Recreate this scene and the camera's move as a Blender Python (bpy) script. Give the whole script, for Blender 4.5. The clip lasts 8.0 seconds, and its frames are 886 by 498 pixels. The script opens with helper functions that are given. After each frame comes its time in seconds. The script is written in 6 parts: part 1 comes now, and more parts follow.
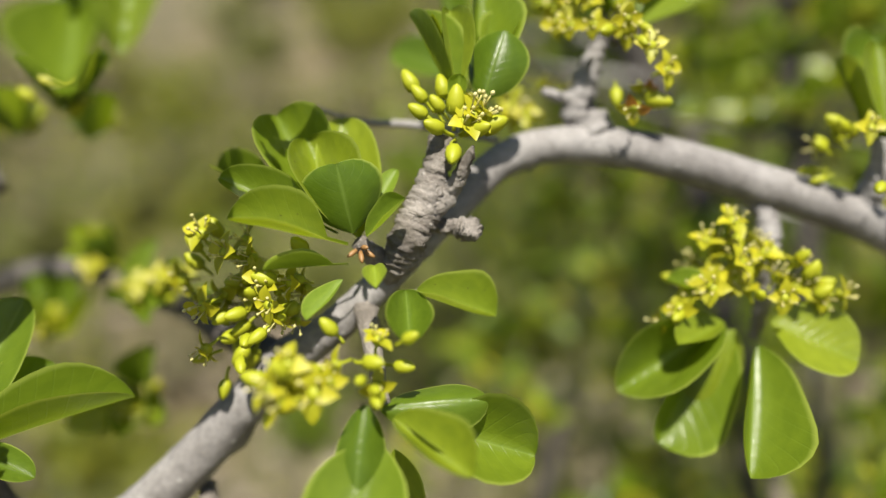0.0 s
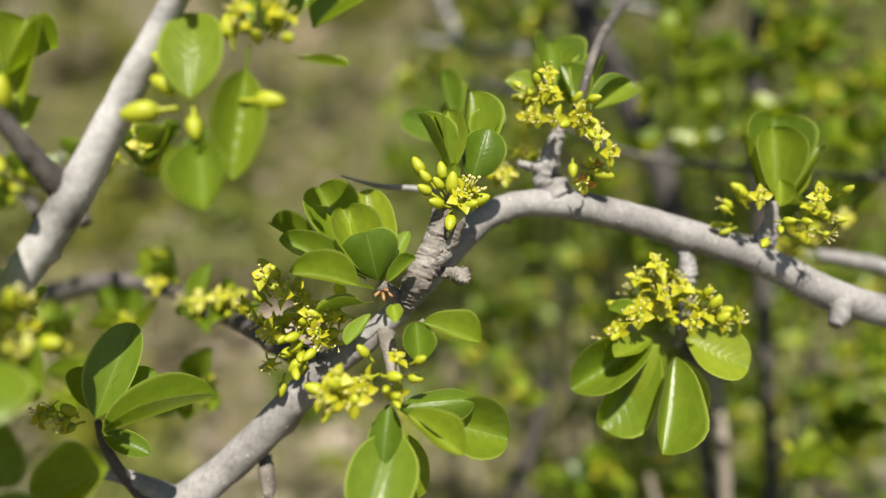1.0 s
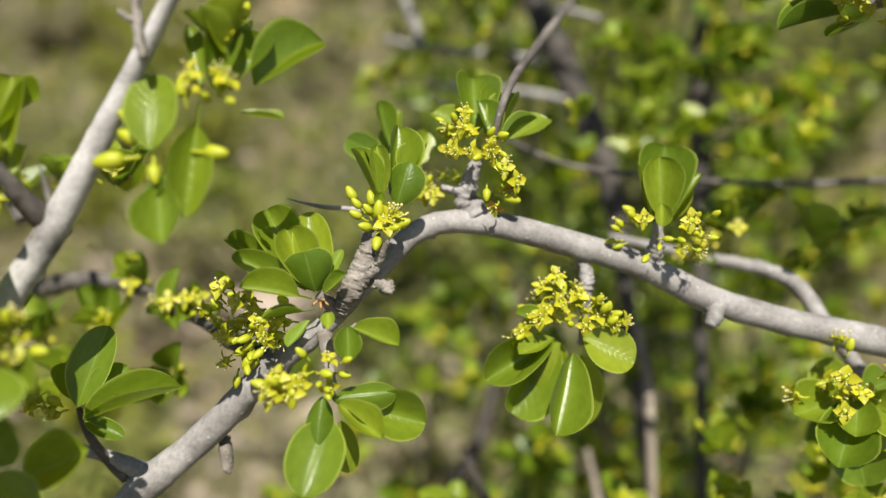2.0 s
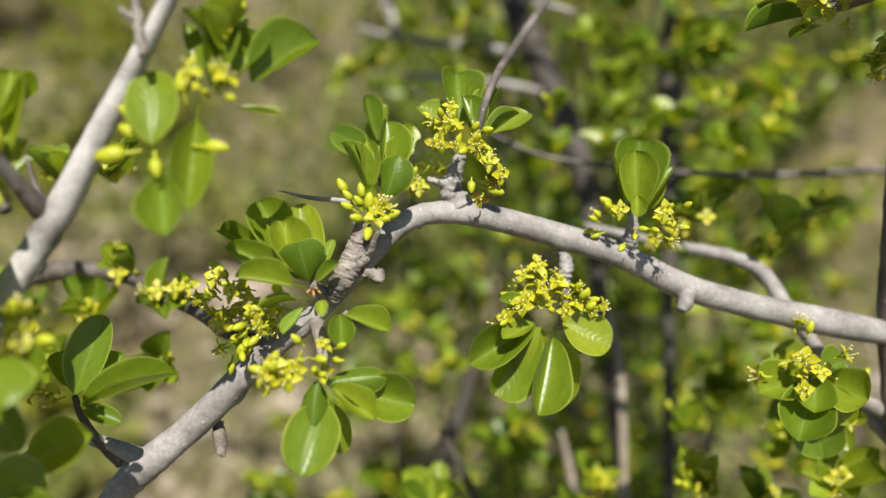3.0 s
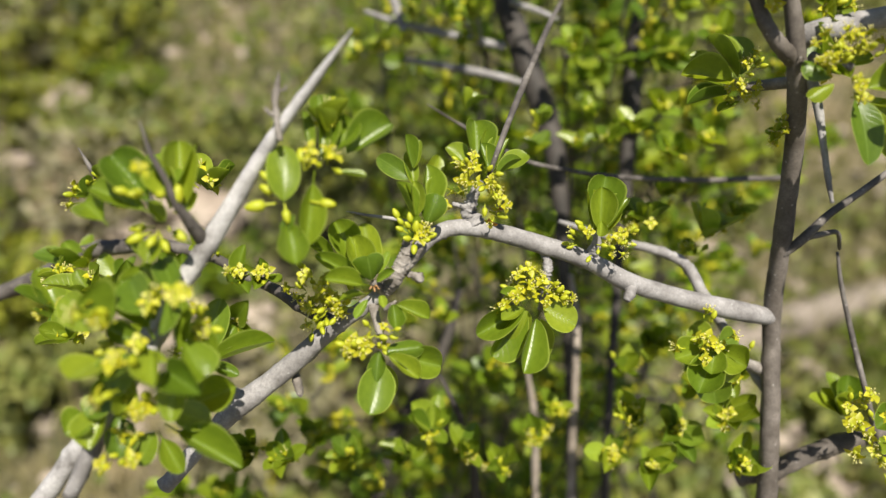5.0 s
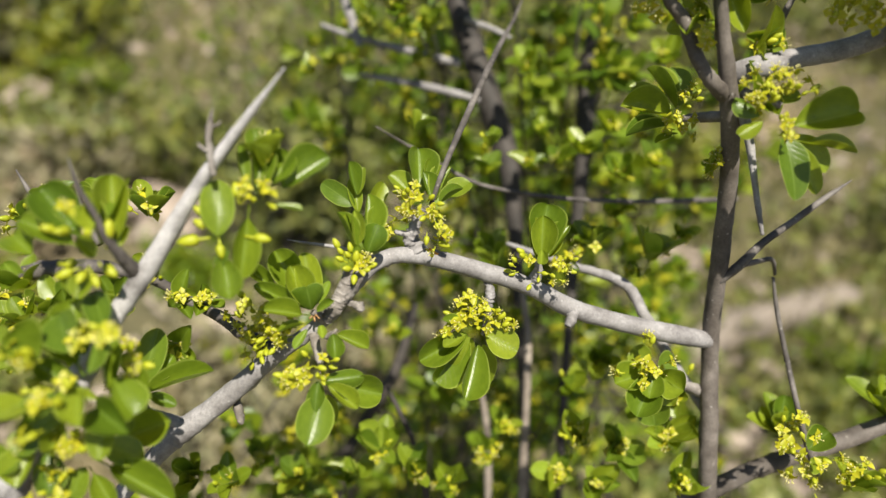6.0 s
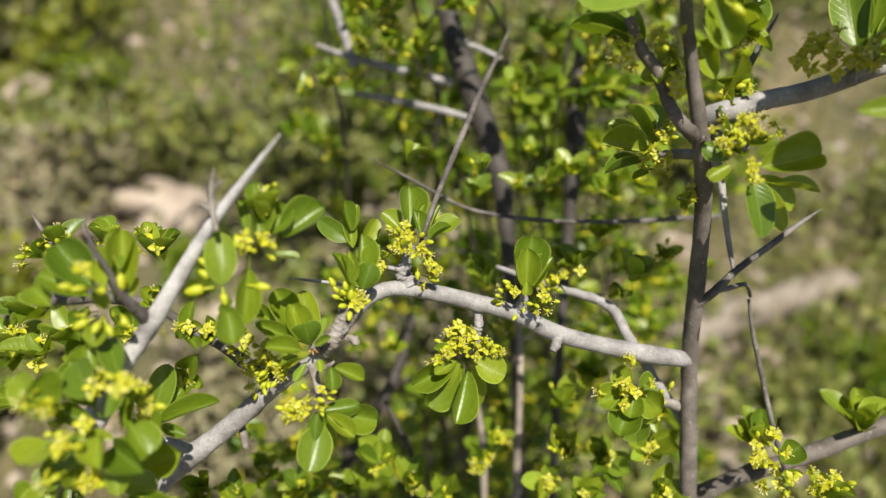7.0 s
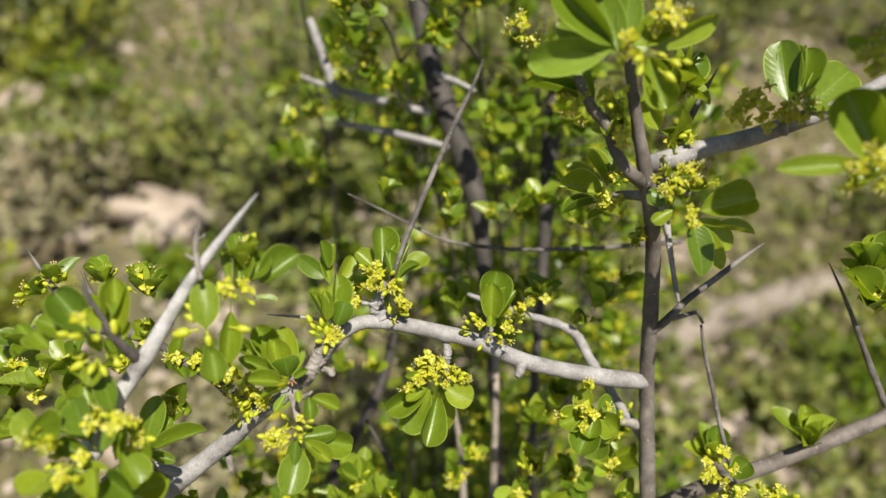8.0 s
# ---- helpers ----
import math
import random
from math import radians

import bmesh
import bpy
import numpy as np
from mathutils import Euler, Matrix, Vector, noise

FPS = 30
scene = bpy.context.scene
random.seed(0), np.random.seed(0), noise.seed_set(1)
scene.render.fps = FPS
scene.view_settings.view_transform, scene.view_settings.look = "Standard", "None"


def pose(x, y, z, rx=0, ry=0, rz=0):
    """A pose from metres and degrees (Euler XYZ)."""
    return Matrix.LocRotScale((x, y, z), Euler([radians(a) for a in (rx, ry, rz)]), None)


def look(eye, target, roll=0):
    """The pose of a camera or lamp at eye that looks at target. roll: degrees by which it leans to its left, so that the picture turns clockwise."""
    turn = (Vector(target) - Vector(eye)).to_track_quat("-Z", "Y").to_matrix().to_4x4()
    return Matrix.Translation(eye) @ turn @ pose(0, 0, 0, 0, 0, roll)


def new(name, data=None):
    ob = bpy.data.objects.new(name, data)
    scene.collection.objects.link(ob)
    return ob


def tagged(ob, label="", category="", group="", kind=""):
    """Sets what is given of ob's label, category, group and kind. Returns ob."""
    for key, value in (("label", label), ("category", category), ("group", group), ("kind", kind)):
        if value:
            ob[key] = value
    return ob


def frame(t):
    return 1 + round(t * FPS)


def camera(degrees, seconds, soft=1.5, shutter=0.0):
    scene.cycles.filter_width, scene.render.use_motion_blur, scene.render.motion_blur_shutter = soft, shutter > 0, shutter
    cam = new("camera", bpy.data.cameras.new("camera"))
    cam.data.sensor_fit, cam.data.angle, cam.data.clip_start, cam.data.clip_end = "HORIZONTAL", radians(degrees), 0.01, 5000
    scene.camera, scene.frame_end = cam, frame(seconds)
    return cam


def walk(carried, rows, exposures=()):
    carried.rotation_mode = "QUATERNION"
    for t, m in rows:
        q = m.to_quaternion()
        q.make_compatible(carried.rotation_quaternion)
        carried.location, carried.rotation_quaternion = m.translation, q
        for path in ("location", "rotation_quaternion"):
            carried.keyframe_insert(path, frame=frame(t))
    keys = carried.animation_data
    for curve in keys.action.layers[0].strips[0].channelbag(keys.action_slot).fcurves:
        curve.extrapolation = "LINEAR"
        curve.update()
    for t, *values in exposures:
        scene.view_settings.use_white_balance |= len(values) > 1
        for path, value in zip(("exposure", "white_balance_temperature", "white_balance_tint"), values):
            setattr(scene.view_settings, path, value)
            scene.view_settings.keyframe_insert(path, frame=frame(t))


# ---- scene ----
# ---- camera and its walk ----
cam = camera(66.0, 8.0, soft=1.4)
PATH = [
    (0.0, 0.0019, 0.0161, 1.1888, 75.25, 5.42, -1.30),
    (0.5, 0.0000, 0.0000, 1.2000, 74.31, 5.19, -1.36),
    (1.0, 0.0020, -0.0149, 1.2111, 72.74, 5.07, -1.82),
    (1.5, 0.0095, -0.0330, 1.2235, 71.16, 4.69, -2.56),
    (2.0, 0.0158, -0.0356, 1.2264, 70.40, 4.54, -2.92),
    (3.3, 0.0062, -0.0490, 1.2325, 69.04, 3.66, -5.79),
    (3.5, 0.0021, -0.0662, 1.2346, 70.00, 3.53, -5.62),
    (4.0, -0.0011, -0.0799, 1.2443, 68.85, 3.18, -6.71),
    (4.2, -0.0007, -0.0948, 1.2612, 66.72, 3.27, -6.20),
    (5.3, -0.0160, -0.0887, 1.2863, 61.78, -0.47, -8.61),
    (5.5, 0.0018, -0.0890, 1.2886, 61.94, -0.57, -8.86),
    (6.0, -0.0023, -0.0880, 1.2946, 61.83, -0.97, -9.97),
    (6.5, -0.0063, -0.0881, 1.3004, 61.41, -1.15, -10.38),
    (7.0, 0.0012, -0.0931, 1.3180, 60.61, -0.26, -10.17),
    (7.5, 0.0085, -0.0971, 1.3389, 60.09, 0.29, -10.22),
    (8.0, 0.0094, -0.1061, 1.3412, 60.67, -0.07, -10.78),
]
walk(cam, [(t, pose(x, y, z, rx, ry, rz)) for t, x, y, z, rx, ry, rz in PATH])
# a phone lens held close, wide open: its focus stays at the depth of the flowering branch, all nearer and farther is soft
focus_point = new("focus_point")
focus_point.location = (0.08, 0.096, 1.13)
focus_point.empty_display_size = 0.005
cam.data.dof.use_dof = True
cam.data.dof.focus_object = focus_point
cam.data.dof.aperture_fstop = 4.8

# ---- light ----
SUN_DIR = Vector((0.08, -0.50, 0.86)).normalized()      # from the scene towards the sun
world = bpy.data.worlds.new("sky")
scene.world = world
world.use_nodes = True
wn = world.node_tree
sky = wn.nodes.new("ShaderNodeTexSky")
sky.sky_type = 'NISHITA'
sky.sun_disc = False
sky.sun_elevation = math.asin(SUN_DIR.z)
sky.sun_rotation = math.atan2(SUN_DIR.x, SUN_DIR.y)
wn.links.new(sky.outputs[0], wn.nodes["Background"].inputs[0])
wn.nodes["Background"].inputs[1].default_value = 0.05
sun = new("sun", bpy.data.lights.new("sun", 'SUN'))
sun.data.energy = 5.0
sun.data.angle = radians(0.55)
sun.data.color = (1.0, 0.94, 0.82)
sun.matrix_world = look(SUN_DIR * 20, (0, 0, 0))
scene.view_settings.exposure = 1.0


# ---- materials ----
def material(name):
    m = bpy.data.materials.new(name)
    m.use_nodes = True
    nt = m.node_tree
    return m, nt, nt.nodes["Principled BSDF"], nt.nodes["Material Output"]


def node(nt, kind, **sets):
    n = nt.nodes.new(kind)
    for key, value in sets.items():
        n.inputs[key.replace("_", " ")].default_value = value
    return n


def ramp(nt, fac, stops):
    r = nt.nodes.new("ShaderNodeValToRGB")
    while len(r.color_ramp.elements) < len(stops):
        r.color_ramp.elements.new(0.5)
    for e, (p, c) in zip(r.color_ramp.elements, stops):
        e.position = p
        e.color = (*c, 1)
    nt.links.new(fac, r.inputs[0])
    return r.outputs[0]


def mix(nt, fac, a, b, blend='MIX'):
    m = nt.nodes.new("ShaderNodeMix")
    m.data_type, m.blend_type = 'RGBA', blend
    for sock, v in ((m.inputs[0], fac), (m.inputs[6], a), (m.inputs[7], b)):
        if isinstance(v, (int, float)):
            sock.default_value = v
        elif isinstance(v, tuple):
            sock.default_value = (*v, 1)
        else:
            nt.links.new(v, sock)
    return m.outputs[2]


def calc(nt, op, a, b=0.0, clamp=False):
    m = nt.nodes.new("ShaderNodeMath")
    m.operation, m.use_clamp = op, clamp
    for sock, v in zip(m.inputs, (a, b)):
        if isinstance(v, (int, float)):
            sock.default_value = v
        else:
            nt.links.new(v, sock)
    return m.outputs[0]


def bump(nt, height, bsdf, strength, distance):
    b = node(nt, "ShaderNodeBump", Strength=strength, Distance=distance)
    nt.links.new(height, b.inputs["Height"])
    nt.links.new(b.outputs[0], bsdf.inputs["Normal"])
    return b


def bark_material(name, dark, mid, light, lichen, fine=420.0, relief=0.26):
    m, nt, bsdf, out = material(name)
    co = nt.nodes.new("ShaderNodeTexCoord").outputs["Object"]
    big = node(nt, "ShaderNodeTexNoise", Scale=90.0, Detail=5.0, Roughness=0.6)
    small = node(nt, "ShaderNodeTexNoise", Scale=fine * 2.4, Detail=6.0, Roughness=0.65)
    streak = node(nt, "ShaderNodeTexNoise", Scale=fine * 0.55, Detail=5.0, Roughness=0.7, Distortion=1.2)
    spots = node(nt, "ShaderNodeTexVoronoi", Scale=fine * 0.6)
    for n in (big, small, streak, spots):
        nt.links.new(co, n.inputs["Vector"])
    base = ramp(nt, big.outputs[0], [(0.3, dark), (0.48, mid), (0.68, light)])
    grain = ramp(nt, small.outputs[0], [(0.3, (0.68, 0.68, 0.68)), (0.62, (1.08, 1.07, 1.06))])
    col = mix(nt, 0.8, base, grain, 'MULTIPLY')
    col = mix(nt, 0.55, col, ramp(nt, streak.outputs[0], [(0.34, (0.74, 0.72, 0.70)), (0.5, (1, 1, 1)), (0.66, (1.12, 1.11, 1.10))]), 'MULTIPLY')
    warts = ramp(nt, spots.outputs[0], [(0.07, (1, 1, 1)), (0.15, (0, 0, 0))])
    col = mix(nt, calc(nt, 'MULTIPLY', warts, 0.45), col, lichen)
    nt.links.new(col, bsdf.inputs["Base Color"])
    bsdf.inputs["Roughness"].default_value = 0.75
    h = calc(nt, 'ADD', calc(nt, 'MULTIPLY', small.outputs[0], 0.9), calc(nt, 'MULTIPLY', warts, 0.5))
    h = calc(nt, 'ADD', h, calc(nt, 'MULTIPLY', streak.outputs[0], 0.8))
    bump(nt, h, bsdf, relief, 0.0005)
    return m


def leaf_material(name, deep, mid, fresh, translucency=0.42, gloss=0.36, fine=True):
    m, nt, bsdf, out = material(name)
    uv = nt.nodes.new("ShaderNodeUVMap").outputs[0]
    sep = nt.nodes.new("ShaderNodeSeparateXYZ")
    nt.links.new(uv, sep.inputs[0])
    u, v = sep.outputs[0], sep.outputs[1]
    side = calc(nt, 'ABSOLUTE', calc(nt, 'SUBTRACT', u, 0.5))          # 0 midrib, 0.5 margin
    if fine:
        rnd = nt.nodes.new("ShaderNodeObjectInfo").outputs["Random"]
    else:
        rnd = nt.nodes.new("ShaderNodeNewGeometry").outputs["Random Per Island"]
    base = ramp(nt, rnd, [(0.0, deep), (0.45, mid), (1.0, fresh)])
    co = nt.nodes.new("ShaderNodeTexCoord").outputs["Object"]
    blot = node(nt, "ShaderNodeTexNoise", Scale=6.0 if fine else 130.0, Detail=4.0)
    nt.links.new(co, blot.inputs["Vector"])
    base = mix(nt, 0.35, base, ramp(nt, blot.outputs[0], [(0.32, (0.62, 0.68, 0.5)), (0.66, (1.2, 1.15, 1.0))]), 'MULTIPLY')
    height = blot.outputs[0]
    if fine:
        rib = ramp(nt, side, [(0.0, (1, 1, 1)), (0.035, (0, 0, 0))])
        vein_pos = calc(nt, 'SUBTRACT', calc(nt, 'MULTIPLY', v, 9.0), calc(nt, 'MULTIPLY', side, 5.0))
        vein = calc(nt, 'ABSOLUTE', calc(nt, 'SUBTRACT', calc(nt, 'FRACT', vein_pos), 0.5))
        vein = ramp(nt, vein, [(0.0, (1, 1, 1)), (0.07, (0, 0, 0))])
        rim = ramp(nt, side, [(0.455, (0, 0, 0)), (0.49, (1, 1, 1))])
        base = mix(nt, calc(nt, 'MULTIPLY', rib, 0.26), base, (0.30, 0.42, 0.10))
        base = mix(nt, calc(nt, 'MULTIPLY', vein, 0.05), base, (0.30, 0.42, 0.10))
        base = mix(nt, calc(nt, 'MULTIPLY', rim, 0.6), base, (0.42, 0.50, 0.10))
        spots = node(nt, "ShaderNodeTexVoronoi", Scale=7.0)
        shifted = nt.nodes.new("ShaderNodeVectorMath")
        shifted.operation = 'ADD'
        nt.links.new(co, shifted.inputs[0])
        nt.links.new(nt.nodes.new("ShaderNodeObjectInfo").outputs["Location"], shifted.inputs[1])
        nt.links.new(shifted.outputs[0], spots.inputs["Vector"])
        fleck = ramp(nt, spots.outputs[0], [(0.05, (1, 1, 1)), (0.085, (0, 0, 0))])
        rare = calc(nt, 'GREATER_THAN', rnd, 0.55)
        base = mix(nt, calc(nt, 'MULTIPLY', fleck, calc(nt, 'MULTIPLY', rare, 0.8)), base, (0.07, 0.05, 0.02))
        cells = node(nt, "ShaderNodeTexNoise", Scale=60.0, Detail=2.0)
        nt.links.new(co, cells.inputs["Vector"])
        height = calc(nt, 'SUBTRACT', calc(nt, 'MULTIPLY', cells.outputs[0], 0.5), calc(nt, 'ADD', rib, calc(nt, 'MULTIPLY', vein, 0.5)))
        bump(nt, height, bsdf, 0.22, 0.0004)
    nt.links.new(base, bsdf.inputs["Base Color"])
    bsdf.inputs["Roughness"].default_value = gloss
    bsdf.inputs["Specular IOR Level"].default_value = 0.5
    tr = nt.nodes.new("ShaderNodeBsdfTranslucent")
    nt.links.new(mix(nt, 0.75, base, (1.35, 1.25, 0.35), 'MULTIPLY'), tr.inputs[0])
    ms = nt.nodes.new("ShaderNodeMixShader")
    ms.inputs[0].default_value = translucency
    nt.links.new(bsdf.outputs[0], ms.inputs[1])
    nt.links.new(tr.outputs[0], ms.inputs[2])
    nt.links.new(ms.outputs[0], out.inputs[0])
    return m


def petal_material(name, a, b, translucency=0.35):
    m, nt, bsdf, out = material(name)
    co = nt.nodes.new("ShaderNodeTexCoord").outputs["Object"]
    n = node(nt, "ShaderNodeTexNoise", Scale=500.0, Detail=3.0)
    nt.links.new(co, n.inputs["Vector"])
    rnd = nt.nodes.new("ShaderNodeNewGeometry").outputs["Random Per Island"]
    f = calc(nt, 'ADD', calc(nt, 'MULTIPLY', n.outputs[0], 0.6), calc(nt, 'MULTIPLY', rnd, 0.4))
    col = ramp(nt, f, [(0.25, a), (0.7, b)])
    nt.links.new(col, bsdf.inputs["Base Color"])
    bsdf.inputs["Roughness"].default_value = 0.5
    tr = nt.nodes.new("ShaderNodeBsdfTranslucent")
    nt.links.new(col, tr.inputs[0])
    ms = nt.nodes.new("ShaderNodeMixShader")
    ms.inputs[0].default_value = translucency
    nt.links.new(bsdf.outputs[0], ms.inputs[1])
    nt.links.new(tr.outputs[0], ms.inputs[2])
    nt.links.new(ms.outputs[0], out.inputs[0])
    return m


def ground_material():
    m, nt, bsdf, out = material("dry_soil_and_litter")
    co = nt.nodes.new("ShaderNodeTexCoord").outputs["Object"]
    big = node(nt, "ShaderNodeTexNoise", Scale=1.1, Detail=6.0, Roughness=0.6)
    mid = node(nt, "ShaderNodeTexNoise", Scale=9.0, Detail=6.0, Roughness=0.65)
    fine = node(nt, "ShaderNodeTexNoise", Scale=70.0, Detail=5.0)
    for n in (big, mid, fine):
        nt.links.new(co, n.inputs["Vector"])
    col = ramp(nt, big.outputs[0], [(0.40, (0.07, 0.07, 0.032)), (0.54, (0.125, 0.108, 0.062)), (0.70, (0.26, 0.205, 0.15))])
    col = mix(nt, 0.7, col, ramp(nt, mid.outputs[0], [(0.34, (0.3, 0.33, 0.22)), (0.5, (0.9, 0.85, 0.75)), (0.64, (1.5, 1.35, 1.2))]), 'MULTIPLY')
    col = mix(nt, 0.5, col, ramp(nt, fine.outputs[0], [(0.3, (0.45, 0.45, 0.4)), (0.7, (1.3, 1.3, 1.25))]), 'MULTIPLY')
    nt.links.new(col, bsdf.inputs["Base Color"])
    bsdf.inputs["Roughness"].default_value = 0.95
    bump(nt, calc(nt, 'ADD', mid.outputs[0], calc(nt, 'MULTIPLY', fine.outputs[0], 0.4)), bsdf, 0.8, 0.03)
    return m


def stone_material():
    m, nt, bsdf, out = material("pale_limestone")
    co = nt.nodes.new("ShaderNodeTexCoord").outputs["Object"]
    big = node(nt, "ShaderNodeTexNoise", Scale=7.0, Detail=6.0)
    fine = node(nt, "ShaderNodeTexNoise", Scale=60.0, Detail=5.0)
    for n in (big, fine):
        nt.links.new(co, n.inputs["Vector"])
    col = ramp(nt, big.outputs[0], [(0.3, (0.17, 0.135, 0.105)), (0.5, (0.29, 0.235, 0.19)), (0.7, (0.40, 0.34, 0.28))])
    col = mix(nt, 0.5, col, ramp(nt, fine.outputs[0], [(0.3, (0.6, 0.6, 0.6)), (0.7, (1.15, 1.15, 1.15))]), 'MULTIPLY')
    nt.links.new(col, bsdf.inputs["Base Color"])
    bsdf.inputs["Roughness"].default_value = 0.9
    bump(nt, calc(nt, 'ADD', big.outputs[0], fine.outputs[0]), bsdf, 0.7, 0.01)
    return m


BARK = bark_material("grey_bark", (0.105, 0.097, 0.094), (0.20, 0.19, 0.187), (0.285, 0.275, 0.273), (0.40, 0.39, 0.38))
PALE_BARK = bark_material("pale_grey_bark", (0.10, 0.092, 0.086), (0.32, 0.31, 0.308), (0.42, 0.41, 0.41), (0.52, 0.51, 0.50))
OLD_BARK = bark_material("brown_grey_old_bark", (0.05, 0.04, 0.033), (0.092, 0.078, 0.066), (0.15, 0.13, 0.115), (0.33, 0.31, 0.29))
SPUR = bark_material("scaly_spur_bark", (0.06, 0.05, 0.042), (0.17, 0.15, 0.13), (0.31, 0.285, 0.26), (0.44, 0.42, 0.40), fine=700.0, relief=1.0)
THORN = bark_material("dark_thorn_bark", (0.03, 0.025, 0.021), (0.065, 0.056, 0.05), (0.15, 0.135, 0.122), (0.30, 0.28, 0.26))
# dark bark of the shrubs behind, near-black: shade among the foliage put into its colour
FAR_BARK = bark_material("shade_dark_bark", (0.016, 0.013, 0.010), (0.028, 0.023, 0.019), (0.055, 0.046, 0.039), (0.10, 0.088, 0.078), fine=160.0)
DEADWOOD = bark_material("weathered_wood", (0.10, 0.083, 0.066), (0.18, 0.15, 0.122), (0.26, 0.222, 0.185), (0.29, 0.25, 0.21), fine=60.0)
LEAF = leaf_material("fresh_leaf", (0.095, 0.160, 0.013), (0.16, 0.23, 0.016), (0.24, 0.30, 0.02), 0.48, 0.3)
LEAF_YOUNG = leaf_material("young_leaf", (0.20, 0.30, 0.03), (0.26, 0.36, 0.035), (0.34, 0.42, 0.04), 0.5, 0.4)
LEAF_MASS = leaf_material("massed_leaf", (0.08, 0.145, 0.011), (0.155, 0.235, 0.015), (0.26, 0.32, 0.024), 0.5, 0.4, fine=False)
LEAF_FAR = leaf_material("far_leaf", (0.10, 0.13, 0.028), (0.18, 0.21, 0.05), (0.29, 0.29, 0.09), 0.38, 0.55, fine=False)
LEAF_DRY = leaf_material("dry_grey_leaf", (0.13, 0.13, 0.065), (0.22, 0.20, 0.12), (0.34, 0.30, 0.20), 0.3, 0.7, fine=False)
LEAF_LIME = leaf_material("yellow_green_leaf", (0.13, 0.16, 0.015), (0.22, 0.25, 0.025), (0.32, 0.32, 0.05), 0.45, 0.5, fine=False)
PETAL = petal_material("yellow_sepal", (0.32, 0.33, 0.010), (0.50, 0.46, 0.016))
BUD = petal_material("yellow_green_bud", (0.30, 0.36, 0.012), (0.46, 0.48, 0.02))
ANTHER = petal_material("cream_anther", (0.46, 0.42, 0.12), (0.62, 0.58, 0.26), 0.15)
WILTED = petal_material("wilted_rust_sepal", (0.30, 0.11, 0.02), (0.45, 0.24, 0.04))
BUD_SCALE = petal_material("dry_bud_scale", (0.20, 0.09, 0.03), (0.30, 0.17, 0.06), 0.1)
GRASS = petal_material("dry_grass", (0.15, 0.145, 0.05), (0.30, 0.26, 0.12), 0.3)
SOIL = ground_material()
STONE = stone_material()


# ---- building helpers ----
def mesh_from(name, verts, faces, mats, uvs=None, face_mats=None, smooth=True):
    me = bpy.data.meshes.new(name)
    me.from_pydata([tuple(v) for v in verts], [], faces)
    for m in mats:
        me.materials.append(m)
    if face_mats is not None:
        me.polygons.foreach_set("material_index", face_mats)
    if smooth:
        me.polygons.foreach_set("use_smooth", [True] * len(me.polygons))
    if uvs is not None:
        layer = me.uv_layers.new(name="UVMap")
        idx = np.empty(len(me.loops), dtype=np.int32)
        me.loops.foreach_get("vertex_index", idx)
        layer.data.foreach_set("uv", np.asarray(uvs, dtype=np.float32)[idx].ravel())
    me.update()
    return me


def thing(name, label, category, at=(0, 0, 0), group="", kind=""):
    ob = tagged(new(name), label, category, group, kind)
    ob.location = at
    ob.empty_display_size = 0.02
    return ob


def part_of(parent, name, mesh, label="", matrix=None):
    """One mesh object under a thing or a part; matrix is its pose in the world."""
    ob = new(name, mesh)
    ob.parent = parent
    origin = Matrix.Translation(-parent.location) if parent.parent is None else Matrix.Translation(-parent.parent.location)
    ob.matrix_basis = origin @ matrix if matrix is not None else origin
    if parent.parent is not None:
        ob.matrix_parent_inverse = parent.matrix_basis.inverted()
    return tagged(ob, label) if label else ob


def spline(points, steps):
    """Catmull-Rom through (x, y, z, radius) points."""
    p = np.asarray(points, dtype=float)
    p = np.vstack([2 * p[0] - p[1], p, 2 * p[-1] - p[-2]])
    out = []
    for i in range(1, len(p) - 2):
        for s in np.linspace(0, 1, steps, endpoint=False):
            a, b, c, d = p[i - 1:i + 3]
            out.append(0.5 * (2 * b + (c - a) * s + (2 * a - 5 * b + 4 * c - d) * s * s + (3 * b - a - 3 * c + d) * s ** 3))
    out.append(p[-2])
    q = np.array(out)
    q[:, 3] = np.maximum(q[:, 3], 0.00012)
    return q


